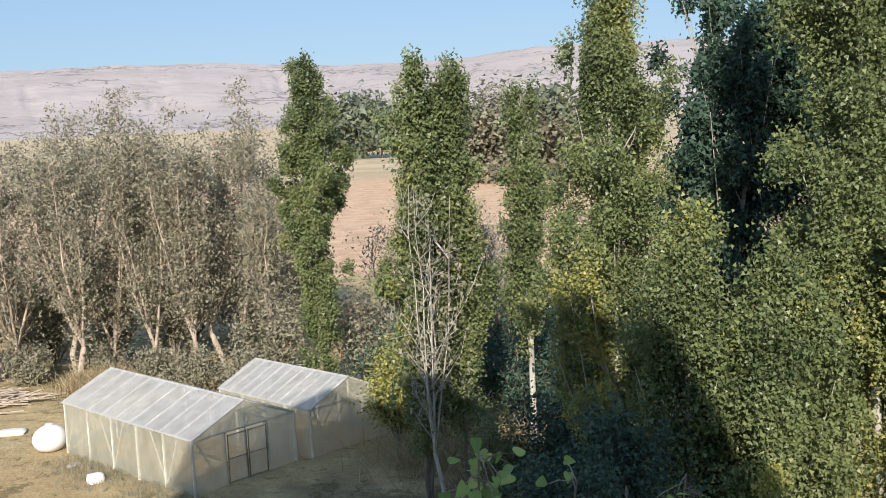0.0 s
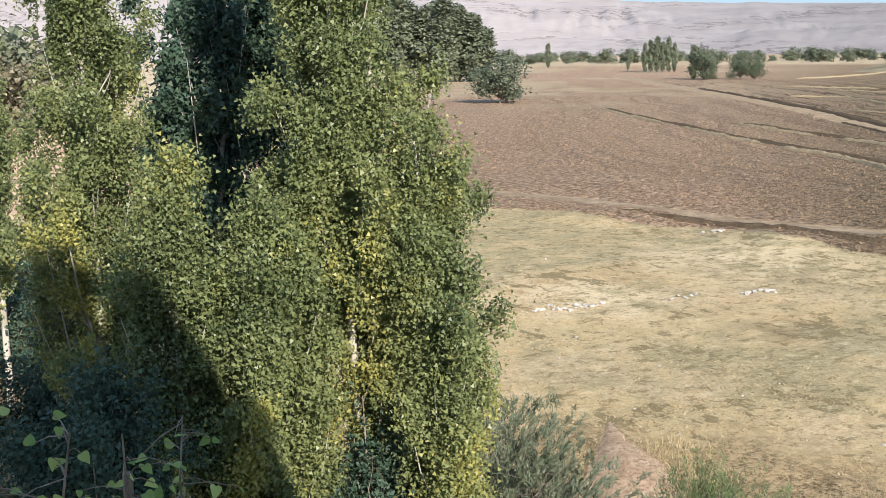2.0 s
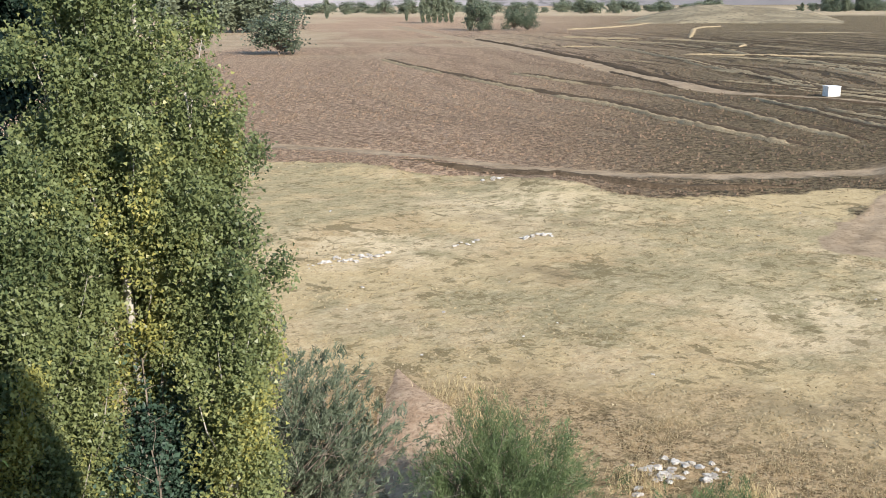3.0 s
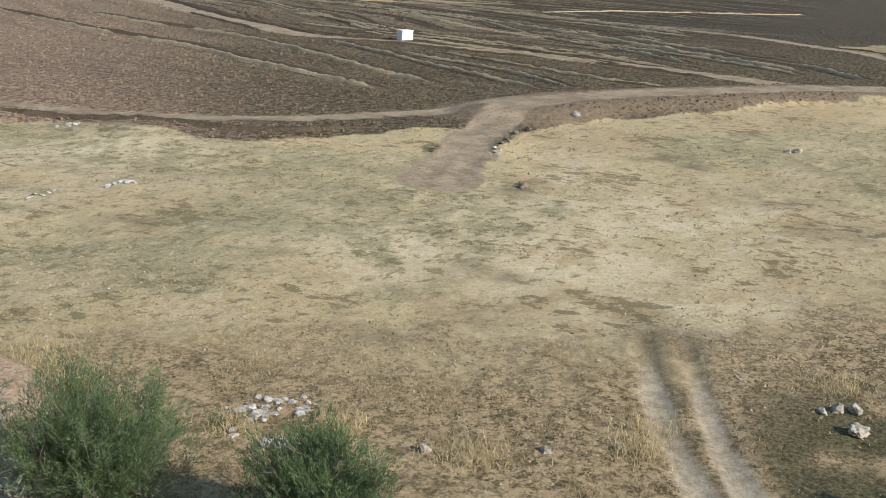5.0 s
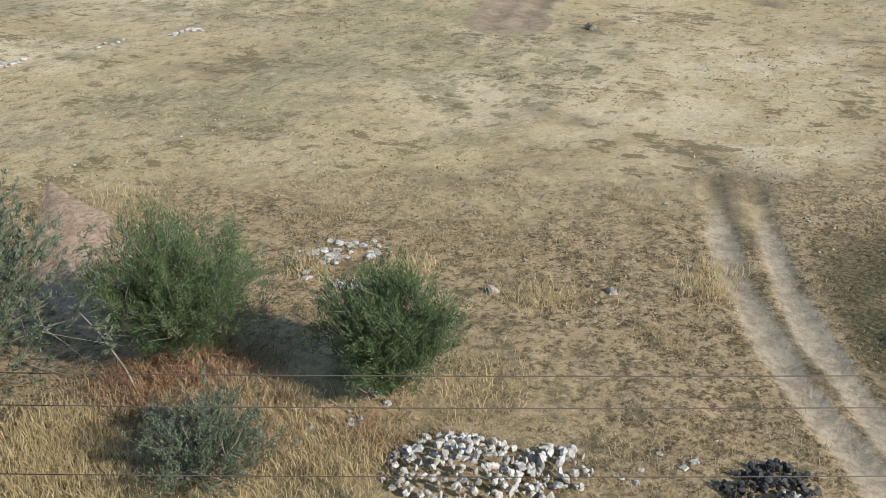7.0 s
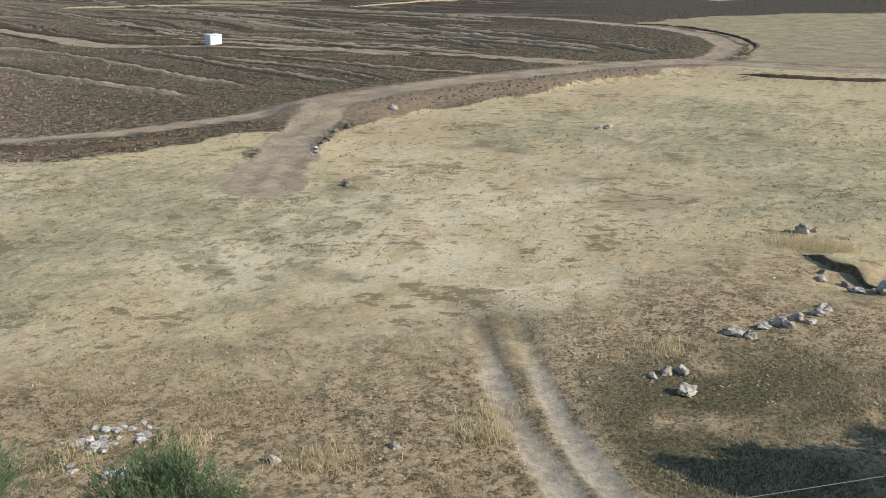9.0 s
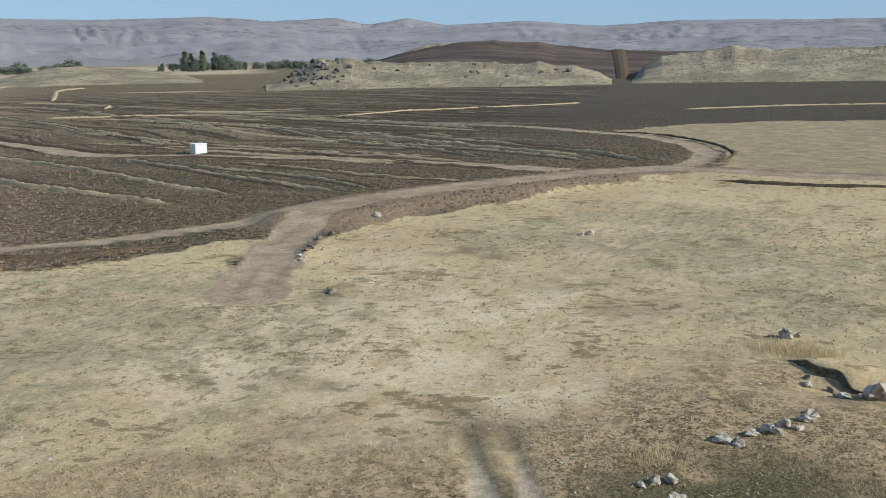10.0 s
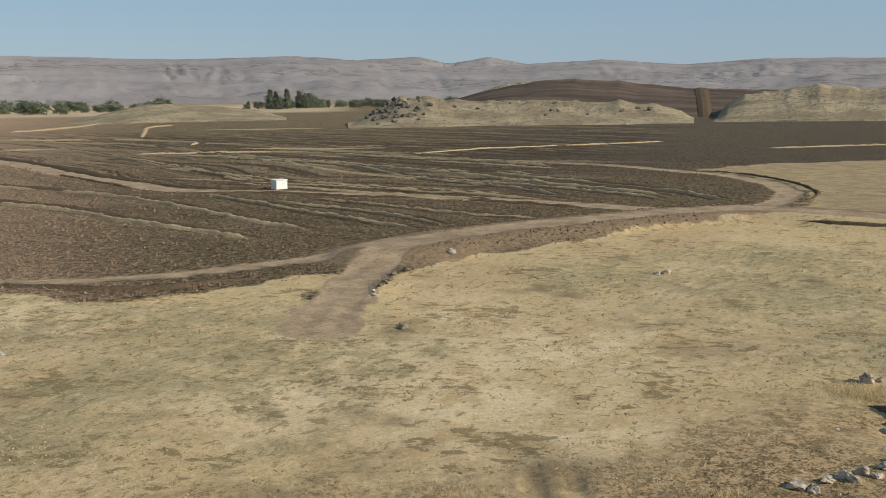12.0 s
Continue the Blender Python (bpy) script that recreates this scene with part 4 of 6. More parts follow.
def greenhouse(x, y, length, width, eave, ridge, label, bays, rafters, seed, door):
    """Its own x runs along the ridge, y across; the origin is the near back corner."""
    g = thing("greenhouse", x, y, 0.0, label, "greenhouse", "greenhouses", turn=math.degrees(math.atan2(-0.688, 0.726)))
    rng = np.random.default_rng(seed)
    L, W = length, width
    for k in range(bays + 1):
        for yy in (0, W):
            xx = L * k / bays
            one_pole("post", (xx + rng.normal() * 0.03, yy, -0.25), (xx + rng.normal() * 0.05, yy, eave), 0.052, g)
    for xx in (0, L):
        one_pole("post", (xx, W / 2, -0.25), (xx, W / 2, ridge), 0.04, g)
    for k in range(rafters + 1):
        xx = L * k / rafters
        one_pole("rafter", (xx, -0.05, eave), (xx, W / 2, ridge), 0.04, g)
        one_pole("rafter", (xx, W + 0.05, eave), (xx, W / 2, ridge), 0.04, g)
    for yy, zz in ((0, eave), (W, eave), (W / 2, ridge)):
        one_pole("purlin", (-0.05, yy, zz), (L + 0.05, yy, zz), 0.035, g)
    for xx in (0, L):
        one_pole("purlin", (xx, 0, eave), (xx, W, eave), 0.03, g)
    for k in range(bays):
        x0, x1 = L * k / bays, L * (k + 1) / bays
        if k % 2 == 0:
            one_pole("brace", (x0, 0.03, 0.05), (x0 + (x1 - x0) * 0.45, 0.03, eave - 0.1), 0.022, g)
        else:
            one_pole("brace", (x1, 0.03, 0.05), (x0 + (x1 - x0) * 0.5, 0.03, eave - 0.1), 0.022, g)
    one_pole("brace", (L, 0.1, eave), (L, W * 0.26, 0.05), 0.03, g)
    e = 0.045
    film_sheet("roof_film", [(-0.08, -0.1, eave + 0.03), (L + 0.1, -0.1, eave + 0.03), (L + 0.1, W / 2, ridge + e), (-0.08, W / 2, ridge + e)], g, 40, 8, 0.04, 1, "dusty translucent plastic film")
    film_sheet("roof_film", [(-0.08, W + 0.1, eave + 0.03), (L + 0.1, W + 0.1, eave + 0.03), (L + 0.1, W / 2, ridge + e), (-0.08, W / 2, ridge + e)], g, 40, 8, 0.04, 2, "dusty translucent plastic film")
    film_sheet("wall_film", [(0, -e, -0.05), (L, -e, -0.05), (L, -e, eave), (0, -e, eave)], g, 40, 6, 0.05, 3, "dusty translucent plastic film")
    film_sheet("wall_film", [(0, W + e, -0.05), (L, W + e, -0.05), (L, W + e, eave), (0, W + e, eave)], g, 40, 6, 0.05, 4, "dusty translucent plastic film")
    for xx in (-e, L + e):
        film_sheet("gable_film", [(xx, 0, eave), (xx, W, eave), (xx, W / 2 + 0.02, ridge), (xx, W / 2 - 0.02, ridge)], g, 12, 5, 0.03, 5, "dusty translucent plastic film")
        if xx < 0 or not door:
            film_sheet("end_film", [(xx, 0, -0.05), (xx, W, -0.05), (xx, W, eave), (xx, 0, eave)], g, 12, 6, 0.04, 6, "dusty translucent plastic film")
        else:
            film_sheet("end_film", [(xx, 0, -0.05), (xx, W * 0.30, -0.05), (xx, W * 0.30, eave), (xx, 0, eave)], g, 6, 6, 0.03, 6, "dusty translucent plastic film")
            film_sheet("end_film", [(xx, W * 0.72, -0.05), (xx, W, -0.05), (xx, W, eave), (xx, W * 0.72, eave)], g, 6, 6, 0.03, 7, "dusty translucent plastic film")
    if door:
        for yy in (0.30, 0.72):
            one_pole("door_post", (L, W * yy, -0.1), (L, W * yy, eave), 0.045, g)
        d = thing("door", 0, 0, 0, "", "")
        d.parent = g
        d.matrix_basis = Matrix.Identity(4)
        for k in d.keys():
            del d[k]
        for y0, y1 in ((0.32, 0.50), (0.52, 0.70)):
            for yy in (y0, y1):
                one_pole("door_stile", (L + 0.06, W * yy, 0.05), (L + 0.06, W * yy, eave - 0.08), 0.022, d, M_BARK)
            for zz in (0.1, 0.85, eave - 0.12):
                one_pole("door_rail", (L + 0.06, W * y0, zz), (L + 0.06, W * y1, zz), 0.018, d, M_BARK)
            film_sheet("door_film", [(L + 0.03, W * y0, 0.05), (L + 0.03, W * y1, 0.05), (L + 0.03, W * y1, eave - 0.1), (L + 0.03, W * y0, eave - 0.1)], d, 6, 6, 0.02, 8)
    return g


greenhouse(-13.5, 36.9, 7.85, 3.9, 1.72, 2.57, "makeshift greenhouse of wooden poles and dusty plastic film", 5, 9, 1, True)
greenhouse(-8.2, 37.9, 5.0, 3.4, 1.72, 2.50, "smaller makeshift greenhouse of poles and plastic film", 4, 9, 2, False)


# ---- white pump box in the field ----
def plaster_material():
    k = Mat("white_plaster", 0.85, 0.2)
    n = k.noise(3.0, 5, 0.6)
    k.color(k.mix(k.ramp(n, 0.35, 0.7), (0.80, 0.79, 0.76), (0.62, 0.60, 0.56)))
    return k.m


hut = thing("pump_hut", 115.2, 68.7, ground_z(115.2, 68.7) - 0.1, "small white plastered pump hut in the field", "hut", turn=-35)
bm = bmesh.new()
bmesh.ops.create_cube(bm, size=1, matrix=Matrix.Translation((0, 0, 0.6)) @ Matrix.Diagonal((1.5, 1.6, 1.2, 1)))
bmesh.ops.bevel(bm, geom=bm.edges[:], offset=0.04, segments=2, affect="EDGES")
M_PLASTER = plaster_material()
part("walls", bm, M_PLASTER, hut)
bm = bmesh.new()
bmesh.ops.create_cube(bm, size=1, matrix=Matrix.Translation((0, 0, 1.24)) @ Matrix.Diagonal((1.62, 1.72, 0.08, 1)))
part("roof_slab", bm, M_PLASTER, hut)


# ---- balks and banks between the ploughed strips ----
def strip_material(name, a, b, c):
    k = Mat(name, 0.95, 0.05)
    n, m = k.noise(1.1, 5, 0.7), k.noise(6.0, 4, 0.7)
    k.color(k.mix(k.ramp(m, 0.42, 0.66), k.mix(k.ramp(n, 0.4, 0.6), a, b), c))
    k.bump(m, 0.9, 0.1)
    return k.m


M_BALK = strip_material("dry_balk", (0.36, 0.275, 0.165), (0.47, 0.37, 0.23), (0.24, 0.178, 0.105))
# dark soil of verges and tracks; on furrow strips it paints the balks' shadow
M_SOIL_SHADE = strip_material("soil_and_shade", (0.060, 0.042, 0.026), (0.105, 0.075, 0.048), (0.150, 0.110, 0.072))


def spline(pts, step):
    p = [np.array(q, float) for q in pts]
    p = [2 * p[0] - p[1]] + p + [2 * p[-1] - p[-2]]
    out = []
    for a, b, c, d in zip(p[:-3], p[1:-2], p[2:-1], p[3:]):
        n = max(2, int(np.linalg.norm(c - b) / step))
        for k in range(n):
            q = k / n
            out.append(0.5 * ((2 * b) + (c - a) * q + (2 * a - 5 * b + 4 * c - d) * q * q + (3 * b - a - 3 * c + d) * q ** 3))
    out.append(p[-2])
    return np.array(out)


def ribbon(name, label, pts, width, rise, seed, material, offset=0.0, gaps=0.0, category="field bank", kind="structure"):
    """A low uneven bank that follows a line over the ground."""
    c = spline(pts, max(0.5, width * 0.6))
    tan = np.gradient(c, axis=0)
    nrm = np.stack([-tan[:, 1], tan[:, 0]], 1) / (np.linalg.norm(tan, axis=1, keepdims=True) + 1e-9)
    s = np.arange(len(c)) * 0.35 + seed * 31.7
    c = c + nrm * (offset + (fbm(s * 0.05, s * 0 + 1, 2) - 0.5)[:, None] * width * 0.5)
    w = width * (0.45 + 1.1 * fbm(s * 0.8, s * 0 + 5, 3)) * np.clip((fbm(s * 0.12, s * 0 + 9, 2) - gaps) * 6, 0.05, 1)
    w *= np.minimum(1, np.minimum(np.arange(len(c)), np.arange(len(c))[::-1]) / 6 + 0.05)
    rows = []
    for u, zz in ((-0.5, -0.12), (-0.26, 0.7), (0.0, 1.0), (0.26, 0.65), (0.5, -0.12)):
        p = c + nrm * (u * w)[:, None]
        z = height(p[:, 0], p[:, 1]) + rise * zz * (0.5 + fbm(s * 1.7 + u * 9, s * 0 + 2, 2)) * np.minimum(1, w / width + 0.1)
        rows.append(np.concatenate([p, z[:, None]], 1))
    v = np.stack(rows, 1).reshape(-1, 3)
    n = len(c)
    i, j = np.meshgrid(np.arange(n - 1), np.arange(4), indexing="ij")
    f = np.stack([i * 5 + j, i * 5 + j + 1, (i + 1) * 5 + j + 1, (i + 1) * 5 + j], -1).reshape(-1, 4)[:, ::-1]
    return tagged(new(name, mesh_from(name, v, f, [material], None, True)), label, category, "field banks", kind)


PALE, DARK = "pale dry-grass balk between ploughed strips", "dark furrow strip coloured for shadow beside a balk"
def banks(rows, first):
    """Pale balks, each with none, one or two dark furrow strips that paint its shadow."""
    for k, (pts, w, two) in enumerate(rows):
        ribbon("field_bank", PALE, pts, w * 0.75, 0.28 * w ** 0.5, first + k, M_BALK, 0.0, 0.12)
        if two:
            ribbon("furrow", DARK, pts, w * 1.3, 0.24, first + k + 400, M_SOIL_SHADE, 1.05 * w, 0.0)
        if two > 1:
            ribbon("furrow", DARK, pts, w * 0.9, 0.16, first + k + 700, M_SOIL_SHADE, -0.9 * w, 0.2)


banks((([(129, 177), (104, 120), (93.3, 92.3), (88.1, 77.7), (81.4, 64.7), (77.1, 54.3), (73.1, 46.3)], 1.3, 1), ([(118, 128), (111, 108), (105, 87.9), (96, 71.5), (86.4, 56), (80.7, 45)], 1.1, 1),
       ([(106.3, 73.9), (96.2, 57.2), (87.9, 44), (83, 35.8)], 0.8, 2), ([(101.3, 61.8), (94.4, 45.9), (86.9, 35.2)], 0.7, 2), ([(105.9, 59.1), (100, 46), (95.3, 35.6), (93.2, 27.9)], 0.7, 2)), 0)
banks((([(201.9, 198.9), (203, 178.4), (171.4, 136), (149.3, 106.1), (125.2, 76.4)], 1.3, 1), ([(244.2, 225.7), (231.2, 183.3), (182.8, 115.7), (160.1, 77.9), (143.4, 53.7), (117.2, 21.5)], 1.3, 1),
       ([(154.8, 66.3), (139.9, 42.1), (124.1, 22.8), (114.7, 14.7)], 1.0, 2), ([(140, 61.4), (126, 37.8), (113.4, 20.8)], 0.9, 2), ([(195.2, 85.7), (220.5, 73.2), (250.5, 46.5)], 0.8, 1)), 20)
banks((([(259.8, 255.8), (259, 205.2), (244.4, 173.5), (231.6, 164.5)], 2.0, 1), ([(279.7, 216.8), (330, 255), (384.2, 294.7), (428.3, 314.3)], 2.6, 0), ([(333.6, 323.4), (391.8, 343.9), (515.1, 420.9)], 3.2, 0),
       ([(222.5, 20.8), (232.4, -1.2), (240, -30)], 0.9, 1), ([(188.9, 148.8), (201.7, 121.2), (191.5, 96.8), (178, 69.5), (164, 48)], 1.3, 1), ([(175.3, 113.4), (159.7, 82.2), (139, 61.1), (126.6, 44.4), (115.2, 33.1)], 1.0, 2),
       ([(129, 95), (122, 72), (116, 50), (110, 33)], 0.9, 2), ([(165, 130), (141, 96), (128, 74), (119, 54), (113, 36)], 1.0, 1)), 40)
LINE_F = [(182.6, 143.8), (170.0, 110.0), (139.1, 77.7), (124.1, 55.6), (112.3, 39.4)]
LINE_I = [(205, 152), (201.7, 121.2), (191.5, 96.8), (178.0, 69.5), (162.3, 46.6)]
LINE_L = [(150, 140), (134, 104), (118, 79), (111, 60), (107, 38)]
LINE_Z = [(300, 230), (285, 180), (275, 140), (262, 100), (250, 62)]
for k in range(26):
    lo, hi = ((LINE_F, LINE_I), (LINE_L, LINE_F), (LINE_I, LINE_Z))[k % 3]
    q, cut = RNG.uniform(0.08, 0.95), int(RNG.integers(0, 3))
    pts = [(a[0] * (1 - q) + b[0] * q + RNG.normal() * 1.2, a[1] * (1 - q) + b[1] * q + RNG.normal() * 1.2) for a, b in zip(lo, hi)][cut:cut + int(RNG.integers(3, 6))]
    if len(pts) > 1:
        pale = k % 2 == 0
        ribbon("field_bank" if pale else "furrow", PALE if pale else DARK, pts, RNG.uniform(0.5, 1.1), 0.2, 200 + k, M_BALK if pale else M_SOIL_SHADE, 0.0, 0.34)
ribbon("stubble_strip", "pale stubble strip on the far field", [(213, 138), (214, 120), (219.4, 102)], 7, 0.25, 78, M_BALK, 0.0, 0.0)
ribbon("stubble_strip", "pale stubble strip on the far field", [(357, 255), (361, 222), (376, 196)], 22, 0.3, 77, M_BALK, 0.0, 0.0)
ribbon("lane_bank", "dark earth bank along the farm lane", LANE[1:5], 1.9, 0.4, 71, M_SOIL_SHADE, 2.6, 0.1)
ribbon("lane_bank", "dark earth bank along the farm lane", LANE[3:], 0.9, 0.22, 72, M_SOIL_SHADE, -1.7, 0.3)
ribbon("road_bank", "dark earth verge along the dirt road", [(44, 58.5), (46.5, 53), (48.6, 47), (49.4, 42), (52.5, 38.4), (57, 36)], 1.3, 0.25, 73, M_SOIL_SHADE, 0.0, 0.2)
ribbon("road_bank", "dark earth verge along the dirt road", [(116, 6.4), (124, 6.0), (136, 9.2), (150, 16.6), (156, 25)], 0.6, 0.2, 74, M_SOIL_SHADE, 0.0, 0.12)
ribbon("road_bank", "dark earth verge along the dirt road", [(93.6, 6), (91.4, 0), (90, -8), (89.4, -24)], 0.5, 0.16, 75, M_SOIL_SHADE, 0.0, 0.2)
ribbon("road_bank", "dark earth verge along the dirt road", [(103, 7), (101, -2), (99, -12), (98, -26)], 0.6, 0.16, 76, M_SOIL_SHADE, 0.0, 0.2)


M_RIM = strip_material("dry_rim_earth", (0.17, 0.13, 0.085), (0.28, 0.22, 0.14), (0.10, 0.078, 0.05))
M_BANK = strip_material("bare_bank_earth", (0.40, 0.275, 0.180), (0.50, 0.365, 0.25), (0.27, 0.185, 0.12))
ribbon("earth_bank", "bare pinkish earth bank below the meadow edge", [(19.2, 25.2), (18.1, 23.3), (17.1, 21.5), (16.1, 19.7), (15.2, 18.0), (14.4, 16.4), (13.6, 15.0)], 3.2, 0.32, 81, M_BANK)


def earth_step(pts, rise, seed):
    """A cut bank: a bare dark face below a grassy lip, the ground falling back behind it."""
    c = spline(pts, 0.16)
    n = len(c)
    tan = np.gradient(c, axis=0)
    nrm = np.stack([tan[:, 1], -tan[:, 0]], 1) / (np.linalg.norm(tan, axis=1, keepdims=True) + 1e-9)
    s = np.arange(n) * 0.16
    end = np.minimum(1, np.minimum(s, s[::-1]) / 0.9)
    top = rise * end * (0.65 + 0.7 * fbm(s * 0.9 + seed, s * 0 + 3, 3))
    wave = (fbm(s * 1.3 + seed, s * 0 + 7, 3) - 0.5) * 0.7
    rows = []
    for d, q in ((0.25, -0.25), (0.02, 0.35), (0.10, 0.85), (0.06, 1.0), (-0.3, 1.02), (-0.8, 0.75), (-1.5, 0.3), (-2.3, -0.12)):
        p = c + nrm * (d + wave * (1 if d > -1 else 0.4))[:, None]
        rows.append(np.concatenate([p, (height(p[:, 0], p[:, 1]) + (top if q > 0 else rise) * q)[:, None]], 1))
    v = np.stack(rows, 1).reshape(-1, 3)
    i, j = np.meshgrid(np.arange(n - 1), np.arange(7), indexing="ij")
    f = np.stack([i * 8 + j, i * 8 + j + 1, (i + 1) * 8 + j + 1, (i + 1) * 8 + j], -1).reshape(-1, 4)
    me = mesh_from("earth_step", v, f, [M_RIM, M_GROUND], None, True)
    me.polygons.foreach_set("material_index", (j.ravel() > 2).astype(np.int32))
    return tagged(new("earth_step", me), "low dark cut bank with a grassy lip among boulders", "earth bank", kind="structure")


earth_step([(39.6, -0.3), (39.0, -0.9), (38.3, -1.6), (37.5, -2.3), (36.8, -3.0)], 0.28, 5)
rows = []
for q in np.linspace(0.0, 1.0, 24):
    r = 500 + 195 * q
    for off in (-0.34, -0.12, 0.12, 0.34):
        a = 81.55 - 0.25 * q + off
        rows.append((r * math.sin(radians(a)), r * math.cos(radians(a)), slope_z("hill_dark", a, r) + (0.9 if abs(off) < 0.2 else 0.25)))
i, j = np.meshgrid(np.arange(23), np.arange(3), indexing="ij")
f = np.stack([i * 4 + j, i * 4 + j + 1, (i + 1) * 4 + j + 1, (i + 1) * 4 + j], -1).reshape(-1, 4)[:, ::-1]
tagged(new("hill_track", mesh_from("hill_track", rows, f, [M_SOIL_SHADE])), "dark track running up the ploughed hill", "track", kind="structure")


# ---- far trees ----
def far_tree(kind, seed):
    """A tree seen from far: trunk, limbs and clumped leaves, 10 m high."""
    rng = np.random.default_rng(seed)
    base = thing("tree", 0, 0, 0, "far green tree", "tree")
    woods, pts = [], []
    tall = kind in ("poplar", "grove")
    dense = kind in ("grove", "lone", "grey")
    stem = stem_path(9.4 if tall else 3.2, (0, 0), rng, 7, 0.1)
    woods.append((stem, np.linspace(0.22, 0.05, 7)))
    for b in range(46):
        ang = rng.random() * 6.283
        if tall:
            u = 0.03 + 0.95 * b / 46
            reach = 1.35 * math.sin(min(1, u / 0.4) * 1.57) * min(1, (1.03 - u) / 0.5) ** 0.6 * rng.uniform(0.6, 1.1)
            p0 = np.array([0, 0, 9.4 * u])
            end = p0 + [math.cos(ang) * reach, math.sin(ang) * reach, 0.9]
        else:
            u = rng.uniform(0.2, 0.9)
            p0 = np.array([np.interp(u, np.linspace(0, 1, 7), stem[:, k]) for k in range(3)])
            el = rng.uniform(-0.75, 1.45)
            rr = rng.uniform(3.2, 5.4)
            end = np.array([math.cos(ang) * math.cos(el) * rr, math.sin(ang) * math.cos(el) * rr, 4.0 + max(math.sin(el) * rr * 1.05, -3.4)])
        woods.append((np.stack([p0, (p0 + end) / 2 + [0, 0, 0.2], end]), np.array([0.09, 0.05, 0.02])))
        k = 84 if dense else 34
        c = p0 + (end - p0) * rng.uniform(0.45, 1.05, (k, 1))
        pts.append(c + rng.normal(size=(k, 3)) * (0.3 if tall else 0.55))
    v, f = tubes(woods, 3)
    part("trunk", mesh_from("trunk", v, f, [M_BARK], None, True), parent=base)
    pos = np.concatenate(pts)
    n = len(pos)
    out = (pos - [0, 0, 4.5]) / (np.linalg.norm(pos - [0, 0, 4.5], axis=1, keepdims=True) + 0.1)
    v, f = leaf_arrays(pos, (0.36 if dense else 0.62) * rng.uniform(0.6, 1.3, n), rng, 0.2, 0.9, 0.3, out, True)
    mat = {"poplar": M_LEAF_FAR, "round": M_LEAF_FAR, "grove": M_LEAF_FAR, "lone": M_LEAF_OLIVE, "grey": M_LEAF_GREY}[kind]
    part("crown", mesh_from("crown", v, f, [mat], {"tone": np.repeat(np.clip(rng.random(n) * 0.6, 0, 1), 3)}), parent=base)["kind"] = "stuff"
    return base


M_LEAF_FAR = leaf_material("far_leaf", (0.135, 0.16, 0.11), (0.22, 0.25, 0.165), (0.30, 0.31, 0.19), 0.3)
PROTO = {("poplar", 0): far_tree("poplar", 61), ("poplar", 1): far_tree("poplar", 62), ("round", 0): far_tree("round", 63), ("round", 1): far_tree("round", 64), ("grove", 0): far_tree("grove", 67), ("grove", 1): far_tree("grove", 68), ("lone", 0): far_tree("lone", 69), ("lone", 1): far_tree("lone", 70), ("grey", 0): far_tree("grey", 65), ("grey", 1): far_tree("grey", 66)}
used_proto = set()
turns = random.Random(5)


def put_tree(kind, x, y, h, w, label, group):
    """w: breadth beside the prototype's own proportion."""
    key = (kind, turns.randrange(2))
    s = h / 10
    q = pose(x, y, ground_z(x, y) - 0.1, 0, 0, turns.uniform(0, 360))
    if key in used_proto:
        ob = copy_thing(PROTO[key], q)
    else:
        used_proto.add(key)
        ob = PROTO[key]
        ob.matrix_basis = q
    ob.scale = (s * w, s * w, s)
    return tagged(ob, label, "tree", group)


put_tree("lone", 126, 211, 11.5, 1.35, "lone round olive-green tree on the field", "field trees")
for x, y, h, w in ((200, 395, 30, 1.0), (208, 392, 33, 1.0), (216, 396, 31, 1.0), (190, 400, 34, 1.0), (224, 400, 28, 1.0), (180, 405, 30, 1.1), (196, 402, 33, 0.9), (212, 404, 34, 1.0), (204, 388, 26, 1.0), (220, 390, 27, 1.1), (186, 396, 28, 1.0), (172, 402, 27, 1.1), (228, 394, 22, 1.2)):
    put_tree("grove", x, y, h, w * 1.25, "tall green poplar in a distant grove", "distant grove")
put_tree("poplar", 480, 728, 19, 0.8, "lone slim poplar on the far field", "field trees")
put_tree("poplar", 442, 575, 11, 0.8, "lone slim poplar on the far field", "field trees")
for k in range(6):
    a = radians(38.4 + 0.3 * k)
    put_tree("poplar", 640 * math.sin(a), 640 * math.cos(a), 16 + (k * 37 % 5), 0.75, "slim dark poplar in a row on the far field", "far poplar row")
for x, y, h, kd in ((301, 348, 14, "grove"), (304, 345, 15, "lone"), (308, 346, 7, "lone"), (315, 336, 11.5, "lone"), (320, 332, 10, "lone")):
    put_tree(kd, x, y, h, 1.0, "dark green tree in a clump on the far field", "far clump")
for k in range(90):
    a = radians(17 + k * 0.41 + turns.uniform(-0.3, 0.3))
    r = turns.uniform(1150, 1500)
    put_tree("round", r * math.sin(a), r * math.cos(a), turns.uniform(6, 17), turns.uniform(1.2, 2.2), "distant green tree in the valley tree line", "valley trees")
for k in range(44):
    a = radians(57.5 + k * 0.28 + turns.uniform(-0.2, 0.2))
    r = turns.uniform(1250, 1450)
    tall = 58.2 < math.degrees(a) < 60.6
    put_tree("grove" if tall else turns.choice(("round", "poplar")), r * math.sin(a), r * math.cos(a), turns.uniform(13, 24) if tall else turns.uniform(7, 12), 1.2 if tall else 1.6, "distant dark green tree by the valley wood", "valley wood")
